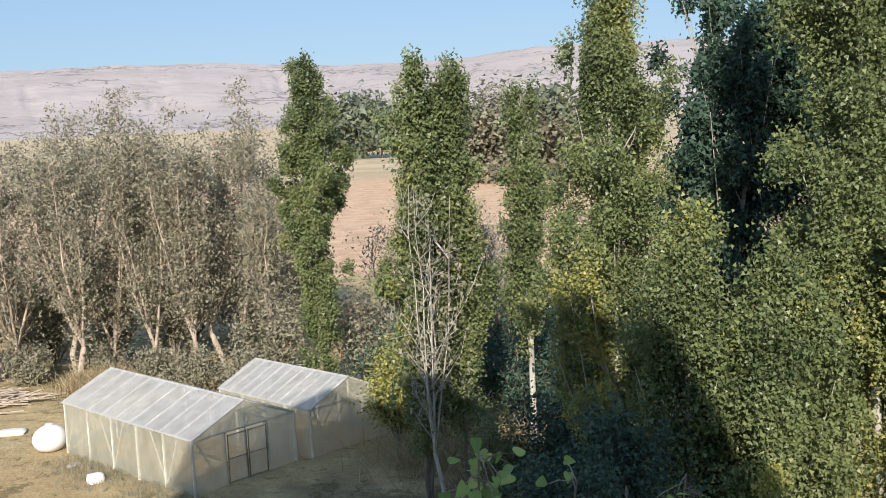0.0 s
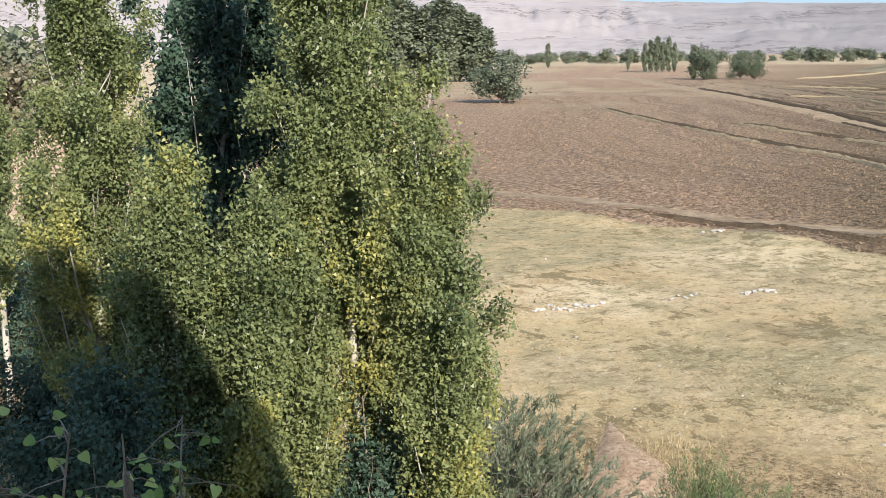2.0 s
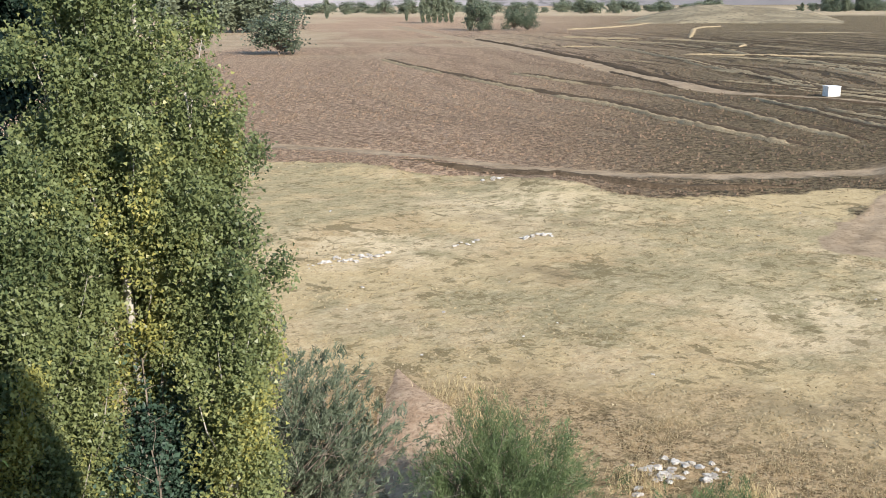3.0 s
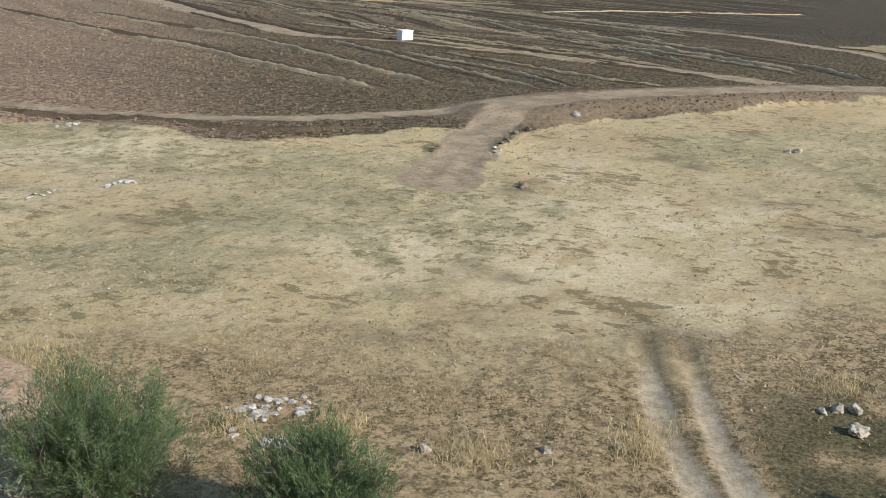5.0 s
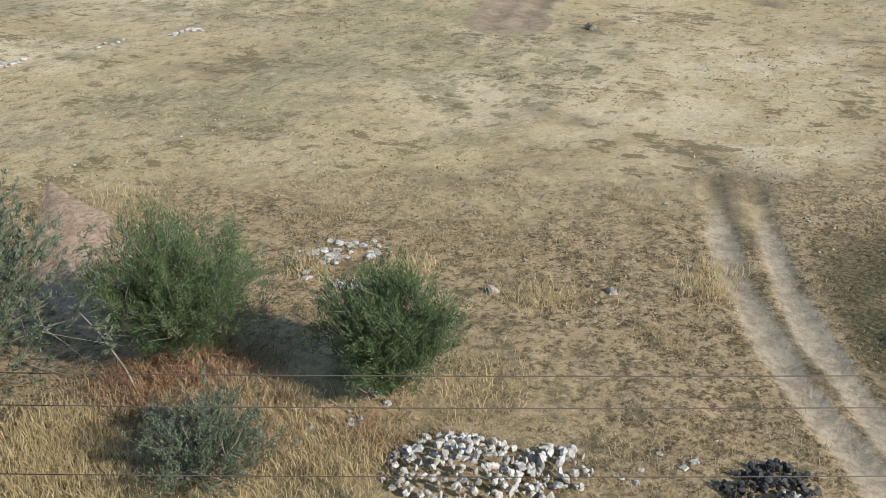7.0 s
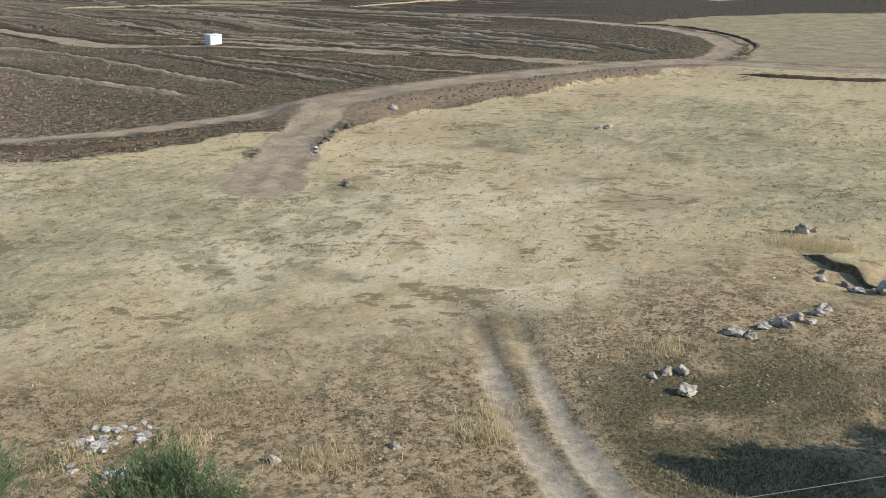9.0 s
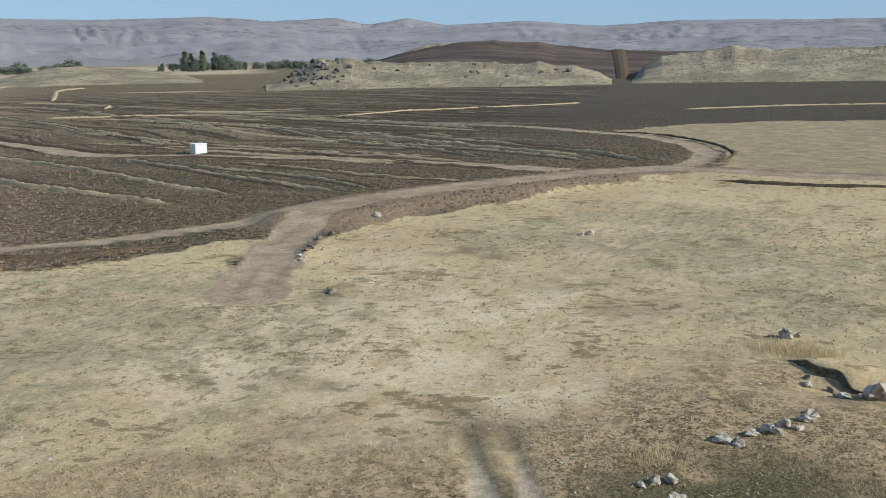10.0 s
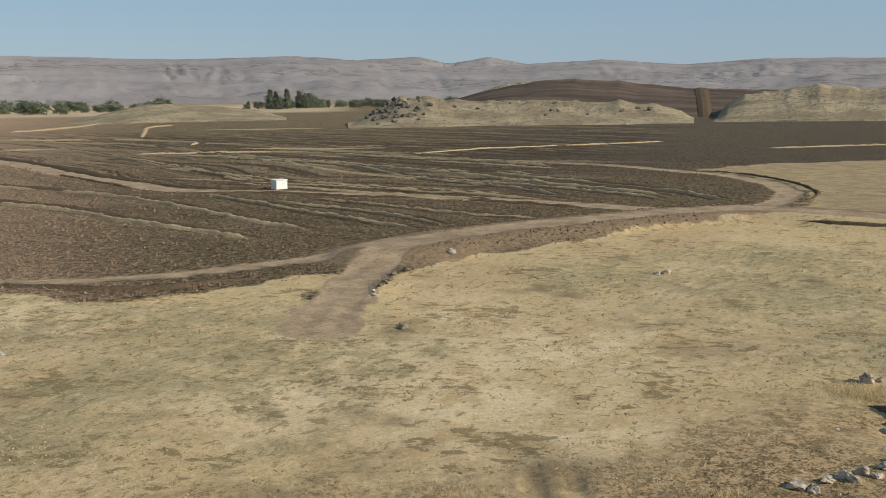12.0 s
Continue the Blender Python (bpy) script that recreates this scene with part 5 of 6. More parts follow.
for x, y, h, kd, w in ((9, 184, 17, "grey", 1.2), (14, 186, 18, "grey", 1.2), (19, 190, 19, "round", 1.1), (3, 182, 15, "grey", 1.2), (24, 188, 16, "grey", 1.2), (-24, 330, 24, "round", 0.9), (-29, 330, 19, "round", 1.2), (-16, 325, 20, "round", 0.9), (28, 186, 15, "grey", 1.1)):
    put_tree(kd, x, y, h, w, "grey-green tree beyond the poplar row", "trees beyond the row")
for k in range(16):
    a, r = radians(58.5 + 0.16 * k + turns.uniform(-0.1, 0.1)), turns.uniform(1230, 1400)
    put_tree(turns.choice(("grove", "lone")), r * math.sin(a), r * math.cos(a), turns.uniform(10, 21), turns.uniform(1.0, 1.5), "distant dark green tree by the valley wood", "valley wood")
for x, y in ((1180, 1075), (1240, 1020), (1270, 955)):
    put_tree("round", x, y, 12, 1.3, "distant dark green tree in the valley tree line", "valley trees")


# ---- leafless thicket behind the greenhouses ----
def thin_tree(x, y, h, spread, seed, leaves, label, leaf_mat, mat=None, size=0.13, name="thicket_tree", group="thicket", wood=0.8, twigs=20):
    """A many-stemmed willow with bare pale branches and few grey leaves."""
    rng = np.random.default_rng(seed)
    base = thing(name, x, y, ground_z(x, y) - 0.05, label, "tree", group)
    thick, thin, tips = [], [], []
    leaves = int(leaves * 3.2)
    h *= 0.96
    fork = rng.uniform(1.0, 2.0)
    trunk = np.array([[0, 0, -0.1], [rng.normal() * 0.1, rng.normal() * 0.1, fork * 0.5], [rng.normal() * 0.15, rng.normal() * 0.15, fork]])
    thick.append((trunk, np.array([0.21, 0.18, 0.16]) * wood))
    for s in range(rng.integers(5, 8)):
        ang, out = rng.random() * 6.283, rng.uniform(0.3, 1.15) * spread
        top = trunk[2] + [math.cos(ang) * out, math.sin(ang) * out, (h - fork) * rng.uniform(0.72, 1.0)]
        q = np.linspace(0, 1, 7)[:, None]
        bend = trunk[2] + (top - trunk[2]) * [0.7, 0.7, 0.42]
        limb = (1 - q) ** 2 * trunk[2] + 2 * q * (1 - q) * bend + q * q * top + rng.normal(size=(7, 3)) * 0.07 * q
        thick.append((limb, np.linspace(0.095, 0.015, 7) * wood))
        for b in range(twigs):
            u = rng.uniform(0.05, 1.0)
            p0 = np.array([np.interp(u, q[:, 0], limb[:, k]) for k in range(3)])
            a2, ln = rng.random() * 6.283, rng.uniform(0.8, 2.0) * (1.15 - 0.6 * u)
            end = p0 + [math.cos(a2) * ln * 0.5, math.sin(a2) * ln * 0.5, ln * rng.uniform(0.5, 1.0)]
            mid = (p0 + end) / 2 + rng.normal(size=3) * 0.08
            thin.append((np.stack([p0, mid, end]), np.array([0.022, 0.013, 0.006])))
            for c in range(4):
                w = rng.uniform(0.3, 1.0)
                p1 = p0 * (1 - w) + end * w
                e2 = p1 + rng.normal(size=3) * 0.28 + [0, 0, 0.35]
                thin.append((np.stack([p1, (p1 + e2) / 2, e2]), np.array([0.010, 0.007, 0.004])))
                tips.append((p1, e2))
    v, f = tubes(thick, 7)
    part("trunk", mesh_from("trunk", v, f, [mat or M_TWIG], None, True), parent=base)
    v, f = tubes(thin, 3)
    part("twig_work", mesh_from("twig_work", v, f, [mat or M_TWIG], None, True), parent=base)["kind"] = "stuff"
    pick = rng.integers(0, len(tips), leaves)
    pos = np.array([t[1] for t in tips])[pick] + rng.normal(size=(leaves, 3)) * 0.2
    v, f = leaf_arrays(pos, size * rng.uniform(0.6, 1.3, leaves), rng, 0.4, 0.55, 0.3, None, True)
    part("foliage", mesh_from("foliage", v, f, [leaf_mat], {"tone": np.repeat(rng.random(leaves) * 0.8, 3)}), parent=base, label="sparse grey-green leaves")["kind"] = "stuff"
    return base


THIN = "half-bare willow with tan branches and sparse grey leaves"
for k, (x, y, h, sp, lv) in enumerate(((-19.3, 47.6, 9.5, 2.4, 2600), (-17.2, 49.2, 11.5, 2.4, 3000), (-15.0, 48.5, 12.6, 2.2, 3400), (-12.9, 47.5, 11.0, 2.0, 2800), (-11.0, 46.5, 12.2, 1.8, 3000), (-9.4, 49.6, 13.0, 1.7, 2600), (-21.5, 50.5, 10.5, 2.4, 2600),
                                       (-7.6, 52.5, 11.5, 1.8, 2400), (-13.6, 52.5, 12.0, 2.2, 3000), (-18.5, 53.5, 11.0, 2.4, 3000), (1.0, 41.0, 8.0, 1.4, 500), (2.2, 45.5, 7.0, 1.4, 600), (-2.6, 50, 7.0, 1.3, 700), (-20.6, 48.8, 11.5, 2.6, 3400), (-16.2, 46.8, 10.5, 2.2, 3000), (-12.0, 50.5, 12.0, 2.2, 3200), (-22.8, 47.5, 9.0, 2.4, 3000), (-7.9, 47.2, 9.0, 1.6, 2000), (-10.2, 47.6, 10.5, 1.8, 2600))):
    thin_tree(x, y, h, sp, 100 + k, lv, THIN, M_LEAF_GREY)
thin_tree(-0.35, 28.6, 9.8, 0.7, 120, 300, "bare slim poplar with upright grey twigs", M_LEAF_GREY, M_BARK_PALE, wood=0.34, twigs=8)
SHRUB = "grey-green undergrowth shrub below the trees"
for k, (x, y, h, w, lv, mat) in enumerate(((-3.6, 44.5, 4.2, 4.6, 8000, M_LEAF_GREY), (-7.4, 45.5, 3.6, 4.0, 7000, M_LEAF_GREY), (-21.5, 46.0, 4.4, 3.4, 7000, M_LEAF), (-12.6, 49.2, 5.5, 3.2, 7000, M_LEAF_GREY), (-15.8, 51, 5.0, 4.0, 7000, M_LEAF_GREY), (-10.0, 53.0, 4.2, 5.0, 7000, M_LEAF_GREY),
                                           (-18.8, 51.0, 5.0, 4.0, 7000, M_LEAF_GREY), (-1.0, 42.0, 3.6, 4.0, 8000, M_LEAF_SHADED), (2.2, 40.0, 3.8, 4.0, 8000, M_LEAF_SHADED), (4.6, 38.0, 4.2, 4.0, 8000, M_LEAF_SHADED), (0.6, 46.0, 3.4, 5.0, 7000, M_LEAF_SHADED), (4.4, 47.0, 3.4, 5.0, 7000, M_LEAF_SHADED), (-13.2, 56.0, 4.0, 7.0, 8000, M_LEAF_GREY), (-22.0, 56.0, 4.5, 7.0, 8000, M_LEAF_GREY))):
    bush(x, y, h, w, int(lv * 0.65), 140 + k, SHRUB, mat, 0.18, 0.5, name="shrub", group="undergrowth", stems=20, spread=0.28)
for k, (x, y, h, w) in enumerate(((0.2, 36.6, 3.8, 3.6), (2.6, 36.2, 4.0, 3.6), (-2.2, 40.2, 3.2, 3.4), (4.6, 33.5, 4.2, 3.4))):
    bush(x, y, h, w, 5000, 170 + k, "undergrowth shrub with leaves coloured dark green for shade", M_LEAF_SHADED, 0.13, 0.6, name="shrub", group="undergrowth", stems=18, spread=0.2)
for k, (x, y, h, w) in enumerate(((-18.8, 47.6, 1.8, 2.4), (-15.6, 47.8, 1.6, 2.2), (-12.6, 45.6, 1.6, 2.2), (-10.4, 44.6, 1.7, 2.4), (-8.2, 43.8, 1.8, 2.4))):
    bush(x, y, h, w, 4200, 180 + k, SHRUB, M_LEAF_GREY, 0.15, 0.5, name="shrub", group="undergrowth", stems=18, spread=0.24)
bush(6.75, 15.6, 5.4, 2.6, 14000, 190, "undergrowth shrub with leaves coloured dark green for shade", M_LEAF_SHADED, 0.10, 0.6, name="shrub", group="undergrowth", stems=24, spread=0.2)
bush(-1.7, 35.3, 3.7, 2.0, 10000, 160, "bright yellow-green young tree beside the greenhouse", M_LEAF, 0.11, 0.7, name="young_tree", category="tree", stems=22, spread=0.2, yellow=0.6)
bush(1.3, 27.5, 3.6, 2.0, 9000, 161, "slender green shoots below the poplars", M_LEAF, 0.09, 0.5, name="shrub", stems=20, spread=0.15, group="undergrowth")
bush(3.4, 27.5, 4.2, 4.0, 16000, 162, SHRUB, M_LEAF_SHADED, 0.12, 0.6, name="shrub", stems=24, spread=0.25, group="undergrowth")
bush(5.6, 20.0, 4.6, 3.6, 16000, 163, SHRUB, M_LEAF_SHADED, 0.11, 0.6, name="shrub", stems=24, spread=0.25, group="undergrowth")


# ---- stones ----
def stone_mesh(seed, flat=0.7, cuts=2):
    rng = np.random.default_rng(seed)
    bm = bmesh.new()
    bmesh.ops.create_icosphere(bm, subdivisions=cuts, radius=0.5)
    planes = [(Vector(rng.normal(size=3)).normalized(), rng.uniform(0.24, 0.42)) for _ in range(13)]
    for v in bm.verts:
        for n, d in planes:
            over = v.co.dot(n) - d
            if over > 0:
                v.co -= n * over * 0.92
        v.co *= 1 + noise.noise(v.co * 3.4 + Vector((seed, 0, 0))) * 0.42 + noise.noise(v.co * 9.0 + Vector((0, seed, 0))) * 0.2
        v.co.z *= flat
    me = bpy.data.meshes.new("stone")
    bm.to_mesh(me)
    bm.free()
    return me


M_OUTCROP = stone_material("shaded_outcrop", (0.06, 0.055, 0.05), (0.17, 0.15, 0.125))
STONES = [stone_mesh(300 + k, 0.6 + 0.08 * (k % 4), 3) for k in range(8)]
PEBBLES = [stone_mesh(330 + k, 0.7, 1) for k in range(6)]
for me in STONES:
    me.materials.append(M_ROCK)
for me in PEBBLES:
    me.materials.append(M_STONE)
pick = random.Random(11)


def boulder(x, y, size, label="weathered grey boulder half sunk in dry grass", group="boulders", mat=None, name="boulder", category="rock"):
    me = pick.choice(STONES)
    if mat is not None:
        me = me.copy()
        me.materials.clear()
        me.materials.append(mat)
    ob = new(name, me)
    ob.matrix_world = pose(x, y, ground_z(x, y) + size * 0.14, pick.uniform(-12, 12), pick.uniform(-12, 12), pick.uniform(0, 360))
    ob.scale = (size * pick.uniform(0.85, 1.3), size * pick.uniform(0.8, 1.1), size * pick.uniform(0.8, 1.15) * (0.6 if name == "stone" else 1.0))
    return tagged(ob, label, category, group)


for x, y, s in ((30.5, 1.5, 0.62), (30.3, 1.05, 0.45), (31.2, 0.75, 0.42), (31.7, 0.25, 0.62), (31.4, 0.0, 0.4), (32.2, -0.2, 0.6), (32.0, -0.55, 0.38), (32.8, -0.75, 0.45), (33.2, -1.05, 0.4), (33.5, -0.9, 0.35), (36.1, -3.3, 1.35), (35.8, -3.9, 0.5), (36.6, -2.0, 0.55), (37.3, -0.9, 0.5), (36.8, -2.6, 0.4),
                (25.9, 2.35, 0.52), (27.0, 3.0, 0.5), (27.2, 2.6, 0.42), (26.7, 3.35, 0.35), (42.8, -0.2, 0.75), (43.1, -0.6, 0.4), (66, 11.7, 0.8), (65.4, 12.2, 0.5), (68.3, 27.0, 0.75), (34.2, -4.5, 0.3), (19.5, 10.8, 0.4), (21, 8.4, 0.3)):
    boulder(x, y, s)
M_RIM_ROCK = stone_material("earthy_rock", (0.10, 0.082, 0.06), (0.25, 0.205, 0.15))
for x, y, s in ((37.8, -0.9, 0.35), (37.2, -1.7, 0.42), (60.5, 27.8, 0.5), (58.6, 27.2, 0.4), (57.4, 27.0, 0.6), (56.0, 26.6, 0.45), (62.8, 28.0, 0.4)):
    boulder(x, y, s, "dark earthy rock below a cut bank", "bank rocks", M_RIM_ROCK)
for x, y, s in ((46.9, 21.0, 0.6), (47.5, 21.4, 0.5)):
    boulder(x, y, s, "low mound of scraped dark earth", "earth mounds", M_RIM_ROCK, "earth_mound", "soil")
WHITE = "broken pale limestone lying in the dry meadow"
for cx, cy, n, sx, sy, s in ((26.1, 38.2, 16, 0.7, 0.25, 0.36), (24.5, 38.3, 14, 0.6, 0.2, 0.3), (27.3, 38.0, 6, 0.2, 0.2, 0.36), (35.0, 36.4, 7, 0.25, 0.2, 0.40), (36.0, 36.1, 6, 0.25, 0.2, 0.4), (31.6, 37.0, 8, 0.7, 0.15, 0.28), (44.7, 49.5, 9, 0.7, 0.3, 0.4), (19.1, 15.2, 30, 0.4, 0.4, 0.30), (18.1, 14.0, 14, 0.25, 0.35, 0.34), (13.5, 10.35, 12, 0.6, 0.3, 0.26), (53.4, 25.7, 14, 1.1, 0.5, 0.30), (19.7, 14.6, 16, 0.35, 0.4, 0.28),
                             (11.0, 12.6, 10, 0.3, 0.6, 0.24), (14.8, 4.6, 10, 1.2, 0.5, 0.2)):
    for k in range(n):
        boulder(cx + pick.gauss(0, sx), cy + pick.gauss(0, sy), s * pick.uniform(0.35, 1.0), WHITE, "pale stones", M_STONE, "stone")
for k in range(34):
    a, r = radians(pick.uniform(33, 92)), pick.uniform(17, 60)
    boulder(r * math.sin(a), r * math.cos(a), pick.uniform(0.06, 0.15) * (0.7 + r / 70), "small pale stone on the dry meadow", "loose stones", M_STONE, "stone")


# dark-coloured outcrops stand in for the shaded left side of the hill
for k in range(70):
    a, r = pick.gauss(65.4, 0.9), pick.uniform(415, 475)
    ob = boulder(r * math.sin(radians(a)), r * math.cos(radians(a)), pick.uniform(1.2, 3.4), "rocky outcrop coloured dark for shade on the far hill", "hill rocks", M_OUTCROP, "outcrop")
    ob.location.z = slope_z("hill_front", a, r) + 0.3
for k in range(12):
    a, r = pick.choice((pick.gauss(73.5, 0.7), pick.uniform(68, 79))), pick.uniform(425, 470)
    ob = boulder(r * math.sin(radians(a)), r * math.cos(radians(a)), pick.uniform(1.2, 3.0), "rocky outcrop coloured dark for shade on the far hill", "hill rocks", M_OUTCROP, "outcrop")
    ob.location.z = slope_z("hill_front", a, r) + 0.2


def stone_heap(x, y, rx, ry, top, count, size, label, seed, mat=None):
    rng = np.random.default_rng(seed)
    heap = thing("stone_heap", x, y, ground_z(x, y), label, "stone heap")
    shapes = PEBBLES
    if mat is not None:
        shapes = [me.copy() for me in PEBBLES]
        for me in shapes:
            me.materials.clear()
            me.materials.append(mat)
    for k in range(count):
        u, a = rng.random() ** 0.55, rng.random() * 6.283
        px, py = u * rx * math.cos(a), u * ry * math.sin(a)
        z = top * (1 - u ** 1.4) * rng.uniform(0.75, 1.05) + 0.02 + ground_z(x + px, y + py) - ground_z(x, y)
        ob = new("stone", shapes[k % len(shapes)])
        ob.parent = heap
        s = size * rng.uniform(0.55, 1.4)
        ob.matrix_basis = pose(px, py, z, *(rng.random(3) * 360)) @ Matrix.Diagonal((s * 1.15, s, s * 0.9, 1))
    return heap


stone_heap(12.9, 7.5, 1.3, 1.5, 0.45, 295, 0.165, "heap of broken white limestone rubble", 5)
stone_heap(13.9, 6.4, 0.8, 0.7, 0.18, 40, 0.2, "low scatter of white limestone rubble", 6)
M_ASH = stone_material("dark_ash", (0.03, 0.03, 0.03), (0.09, 0.085, 0.08))
stone_heap(15.2, 3.0, 1.1, 0.8, 0.22, 130, 0.17, "heap of dark ash and rubble", 7, M_ASH)
stone_heap(15.0, 2.6, 0.5, 0.4, 0.2, 26, 0.17, "small heap of pale rubble beside the ash", 8)


# ---- dry grass ----
def grass(name, label, spots, seed, tall, mat, kind="stuff", curl=0.5):
    """spots: (x, y, radius, blades)."""
    rng = np.random.default_rng(seed)
    pos, ln = [], []
    for x, y, r, n in spots:
        n = int(n * 1.7)
        p = rng.normal(size=(n, 2)) * r * 0.5 + [x, y]
        pos.append(p)
        ln.append(tall * rng.uniform(0.4, 1.2, n))
    pos, ln = np.concatenate(pos), np.concatenate(ln)
    n = len(pos)
    z = height(pos[:, 0], pos[:, 1])
    base = np.concatenate([pos, z[:, None] - 0.02], 1)
    lean = rng.normal(size=(n, 3)) * curl
    lean[:, 2] = 1
    lean /= np.linalg.norm(lean, axis=1, keepdims=True)
    side = np.cross(lean, rng.normal(size=(n, 3)))
    side /= np.linalg.norm(side, axis=1, keepdims=True)
    w = (0.0045 + ln * 0.0065)[:, None]
    mid = base + lean * ln[:, None] * 0.55
    tip = base + lean * ln[:, None] + np.stack([rng.normal(size=n), rng.normal(size=n), -0.6 * np.ones(n)], 1) * ln[:, None] * 0.22
    v = np.stack([base - side * w, base + side * w, mid - side * w * 0.7, mid + side * w * 0.7, tip], 1).reshape(-1, 3)
    q = np.arange(n)[:, None] * 5
    f = np.concatenate([q + [[0, 1, 3]], q + [[0, 3, 2]], q + [[2, 3, 4]]])
    ob = new(name, mesh_from(name, v, f, [mat], {"tone": np.repeat(rng.random(n), 5)}))
    return tagged(ob, label, "grass", kind=kind)


g = np.random.default_rng(31)
spots = []
for k in range(900):
    a, r = math.radians(g.uniform(30, 97)), g.uniform(13.5, 30)
    x, y = r * math.sin(a), r * math.cos(a)
    d = min(line_dist(np.array([x]), np.array([y]), TRACK_L)[0], line_dist(np.array([x]), np.array([y]), TRACK_R)[0])
    if d > 0.6 and vnoise(np.array([x * 0.45]), np.array([y * 0.45]))[0] > 0.38 + (r - 14) * 0.014:
        spots.append((x, y, g.uniform(0.3, 0.9), int(g.uniform(30, 90))))
grass("dry_grass", "short tufts of dry yellow grass over the near meadow", spots, 32, 0.16, M_DRY)
grass("tall_dry_grass", "tall bleached grass along the bank", [(18.9, 22.6, 1.2, 240), (17.9, 20.6, 1.2, 240), (16.9, 18.6, 1.2, 200), (19.9, 9.7, 1.0, 300), (19.6, 13.2, 0.7, 300), (18.2, 15.2, 0.8, 260), (23.5, 6.9, 0.9, 260), (22.2, 6.6, 0.7, 260), (11.6, 10.3, 1.6, 900), (12.6, 11.6, 1.4, 700), (9.8, 14.2, 1.6, 900), (41.0, 0.0, 1.0, 900), (40.6, -0.9, 0.9, 800), (40.0, -1.4, 0.8, 600), (28.6, 3.2, 0.8, 200),
      (14.6, 17.2, 0.9, 400), (15.4, 18.6, 0.8, 400), (9.2, 13.4, 1.4, 1200), (10.4, 14.4, 1.2, 800), (11.4, 12.6, 1.2, 900), (12.2, 9.6, 1.0, 800), (12.8, 12.6, 1.0, 600), (9.0, 11.6, 1.4, 900), (16.6, 11.6, 1.2, 300), (15.6, 9.0, 1.2, 260)], 33, 0.36, M_STRAW, curl=0.35)
M_WEED = leaf_material("rusty_weed", (0.16, 0.080, 0.048), (0.33, 0.19, 0.11), (0.50, 0.37, 0.21), 0.15, 0.8)
grass("rusty_weeds", "withered rust-brown weeds below the bushes", [(12.6, 14.2, 1.5, 900), (13.3, 13.1, 1.3, 800), (13.0, 15.0, 1.4, 700), (12.2, 11.4, 1.2, 500), (11.4, 13.9, 1.0, 400), (13.0, 9.6, 1.0, 240)], 34, 0.45, M_WEED, curl=0.7)
grass("field_grass", "tall yellow grass behind the greenhouses", [(-15.2, 45.8, 1.4, 900), (-14.2, 45.4, 1.0, 600), (-5.0, 58, 5.0, 2600), (-1.0, 56, 5.0, 2400), (3.0, 55, 4.0, 1800), (-9.5, 39.6, 1.5, 500), (-0.2, 33.5, 2.0, 900), (1.5, 32.5, 1.5, 600)], 35, 1.3, M_DRY)
grass("weeds", "green and brown weeds round the greenhouse", [(-11.2, 34.2, 1.5, 900), (-9.2, 32.6, 1.3, 700), (-12.6, 35.6, 1.3, 600), (-8.3, 31.2, 0.9, 400)], 36, 0.35, M_LEAF_GREY)


# ---- clods on the ploughed field, tufts on the far meadow ----
def clods(count, seed):
    rng = np.random.default_rng(seed)
    a, r = np.radians(rng.uniform(18, 84, count)), np.exp(rng.uniform(math.log(42), math.log(240), count))
    x, y = r * np.sin(a), r * np.cos(a)
    keep = ~inside(x, y, MEADOW) & ((np.minimum(line_dist(x, y, BRANCH), line_dist(x, y, MAIN)) > 2.3)) & (line_dist(x, y, SPUR) > 2.6) & (line_dist(x, y, LANE) > 1.8) & (line_dist(x, y, LOOP) > 1.8) & ~inside(x, y, BEYOND)
    keep &= (fbm(x * 0.12, y * 0.12, 3) > 0.36) & (rng.random(count) < smooth(240, 120, r))
    x, y, r = x[keep], y[keep], r[keep]
    n = len(x)
    s = rng.uniform(0.04, 0.11, n) * (0.6 + r / 130)
    c = np.stack([x, y, height(x, y) + s * 0.2], 1)
    octa = np.array([[1, 0, 0], [0, 1, 0], [-1, 0, 0], [0, -1, 0], [0, 0, 0.9]], float)
    v = c[:, None, :] + octa[None] * s[:, None, None] * rng.uniform(0.55, 1.35, (n, 5, 1)) + rng.normal(size=(n, 5, 3)) * s[:, None, None] * 0.18
    q = np.arange(n)[:, None] * 5
    f = np.concatenate([q + [[0, 1, 4]], q + [[1, 2, 4]], q + [[2, 3, 4]], q + [[3, 0, 4]]])
    a = np.degrees(np.arctan2(x, y))
    tone = np.clip(smooth(66, 38, a) * 0.5 + rng.random(n) * 0.5, 0, 1)
    return mesh_from("clods", v.reshape(-1, 3), f, [M_CLOD], {"tone": np.repeat(tone, 5)})


k = Mat("soil_clod", 0.95, 0.05)
k.color(k.mix(k.ramp(k.attr("tone"), 0.1, 0.9), (0.11, 0.080, 0.054), (0.25, 0.172, 0.116)))
M_CLOD = k.m
tagged(new("clods", clods(42000, 91)), "dry clods turned up on the ploughed field", "soil", kind="stuff")
M_TUFT = leaf_material("olive_tuft", (0.23, 0.182, 0.105), (0.33, 0.265, 0.16), (0.44, 0.36, 0.225), 0.1, 0.8)
g = np.random.default_rng(35)
ta, tr = np.radians(g.uniform(24, 98, 15000)), np.exp(g.uniform(math.log(20), math.log(80), 15000))
tx, ty = tr * np.sin(ta), tr * np.cos(ta)
ok = inside(tx, ty, MEADOW) & (fbm(tx * 0.16 + 3, ty * 0.16, 4) + 0.3 * (g.random(15000) - 0.5) > 0.56) & (line_dist(tx, ty, SPUR) > 2.5) & (ty < 70)
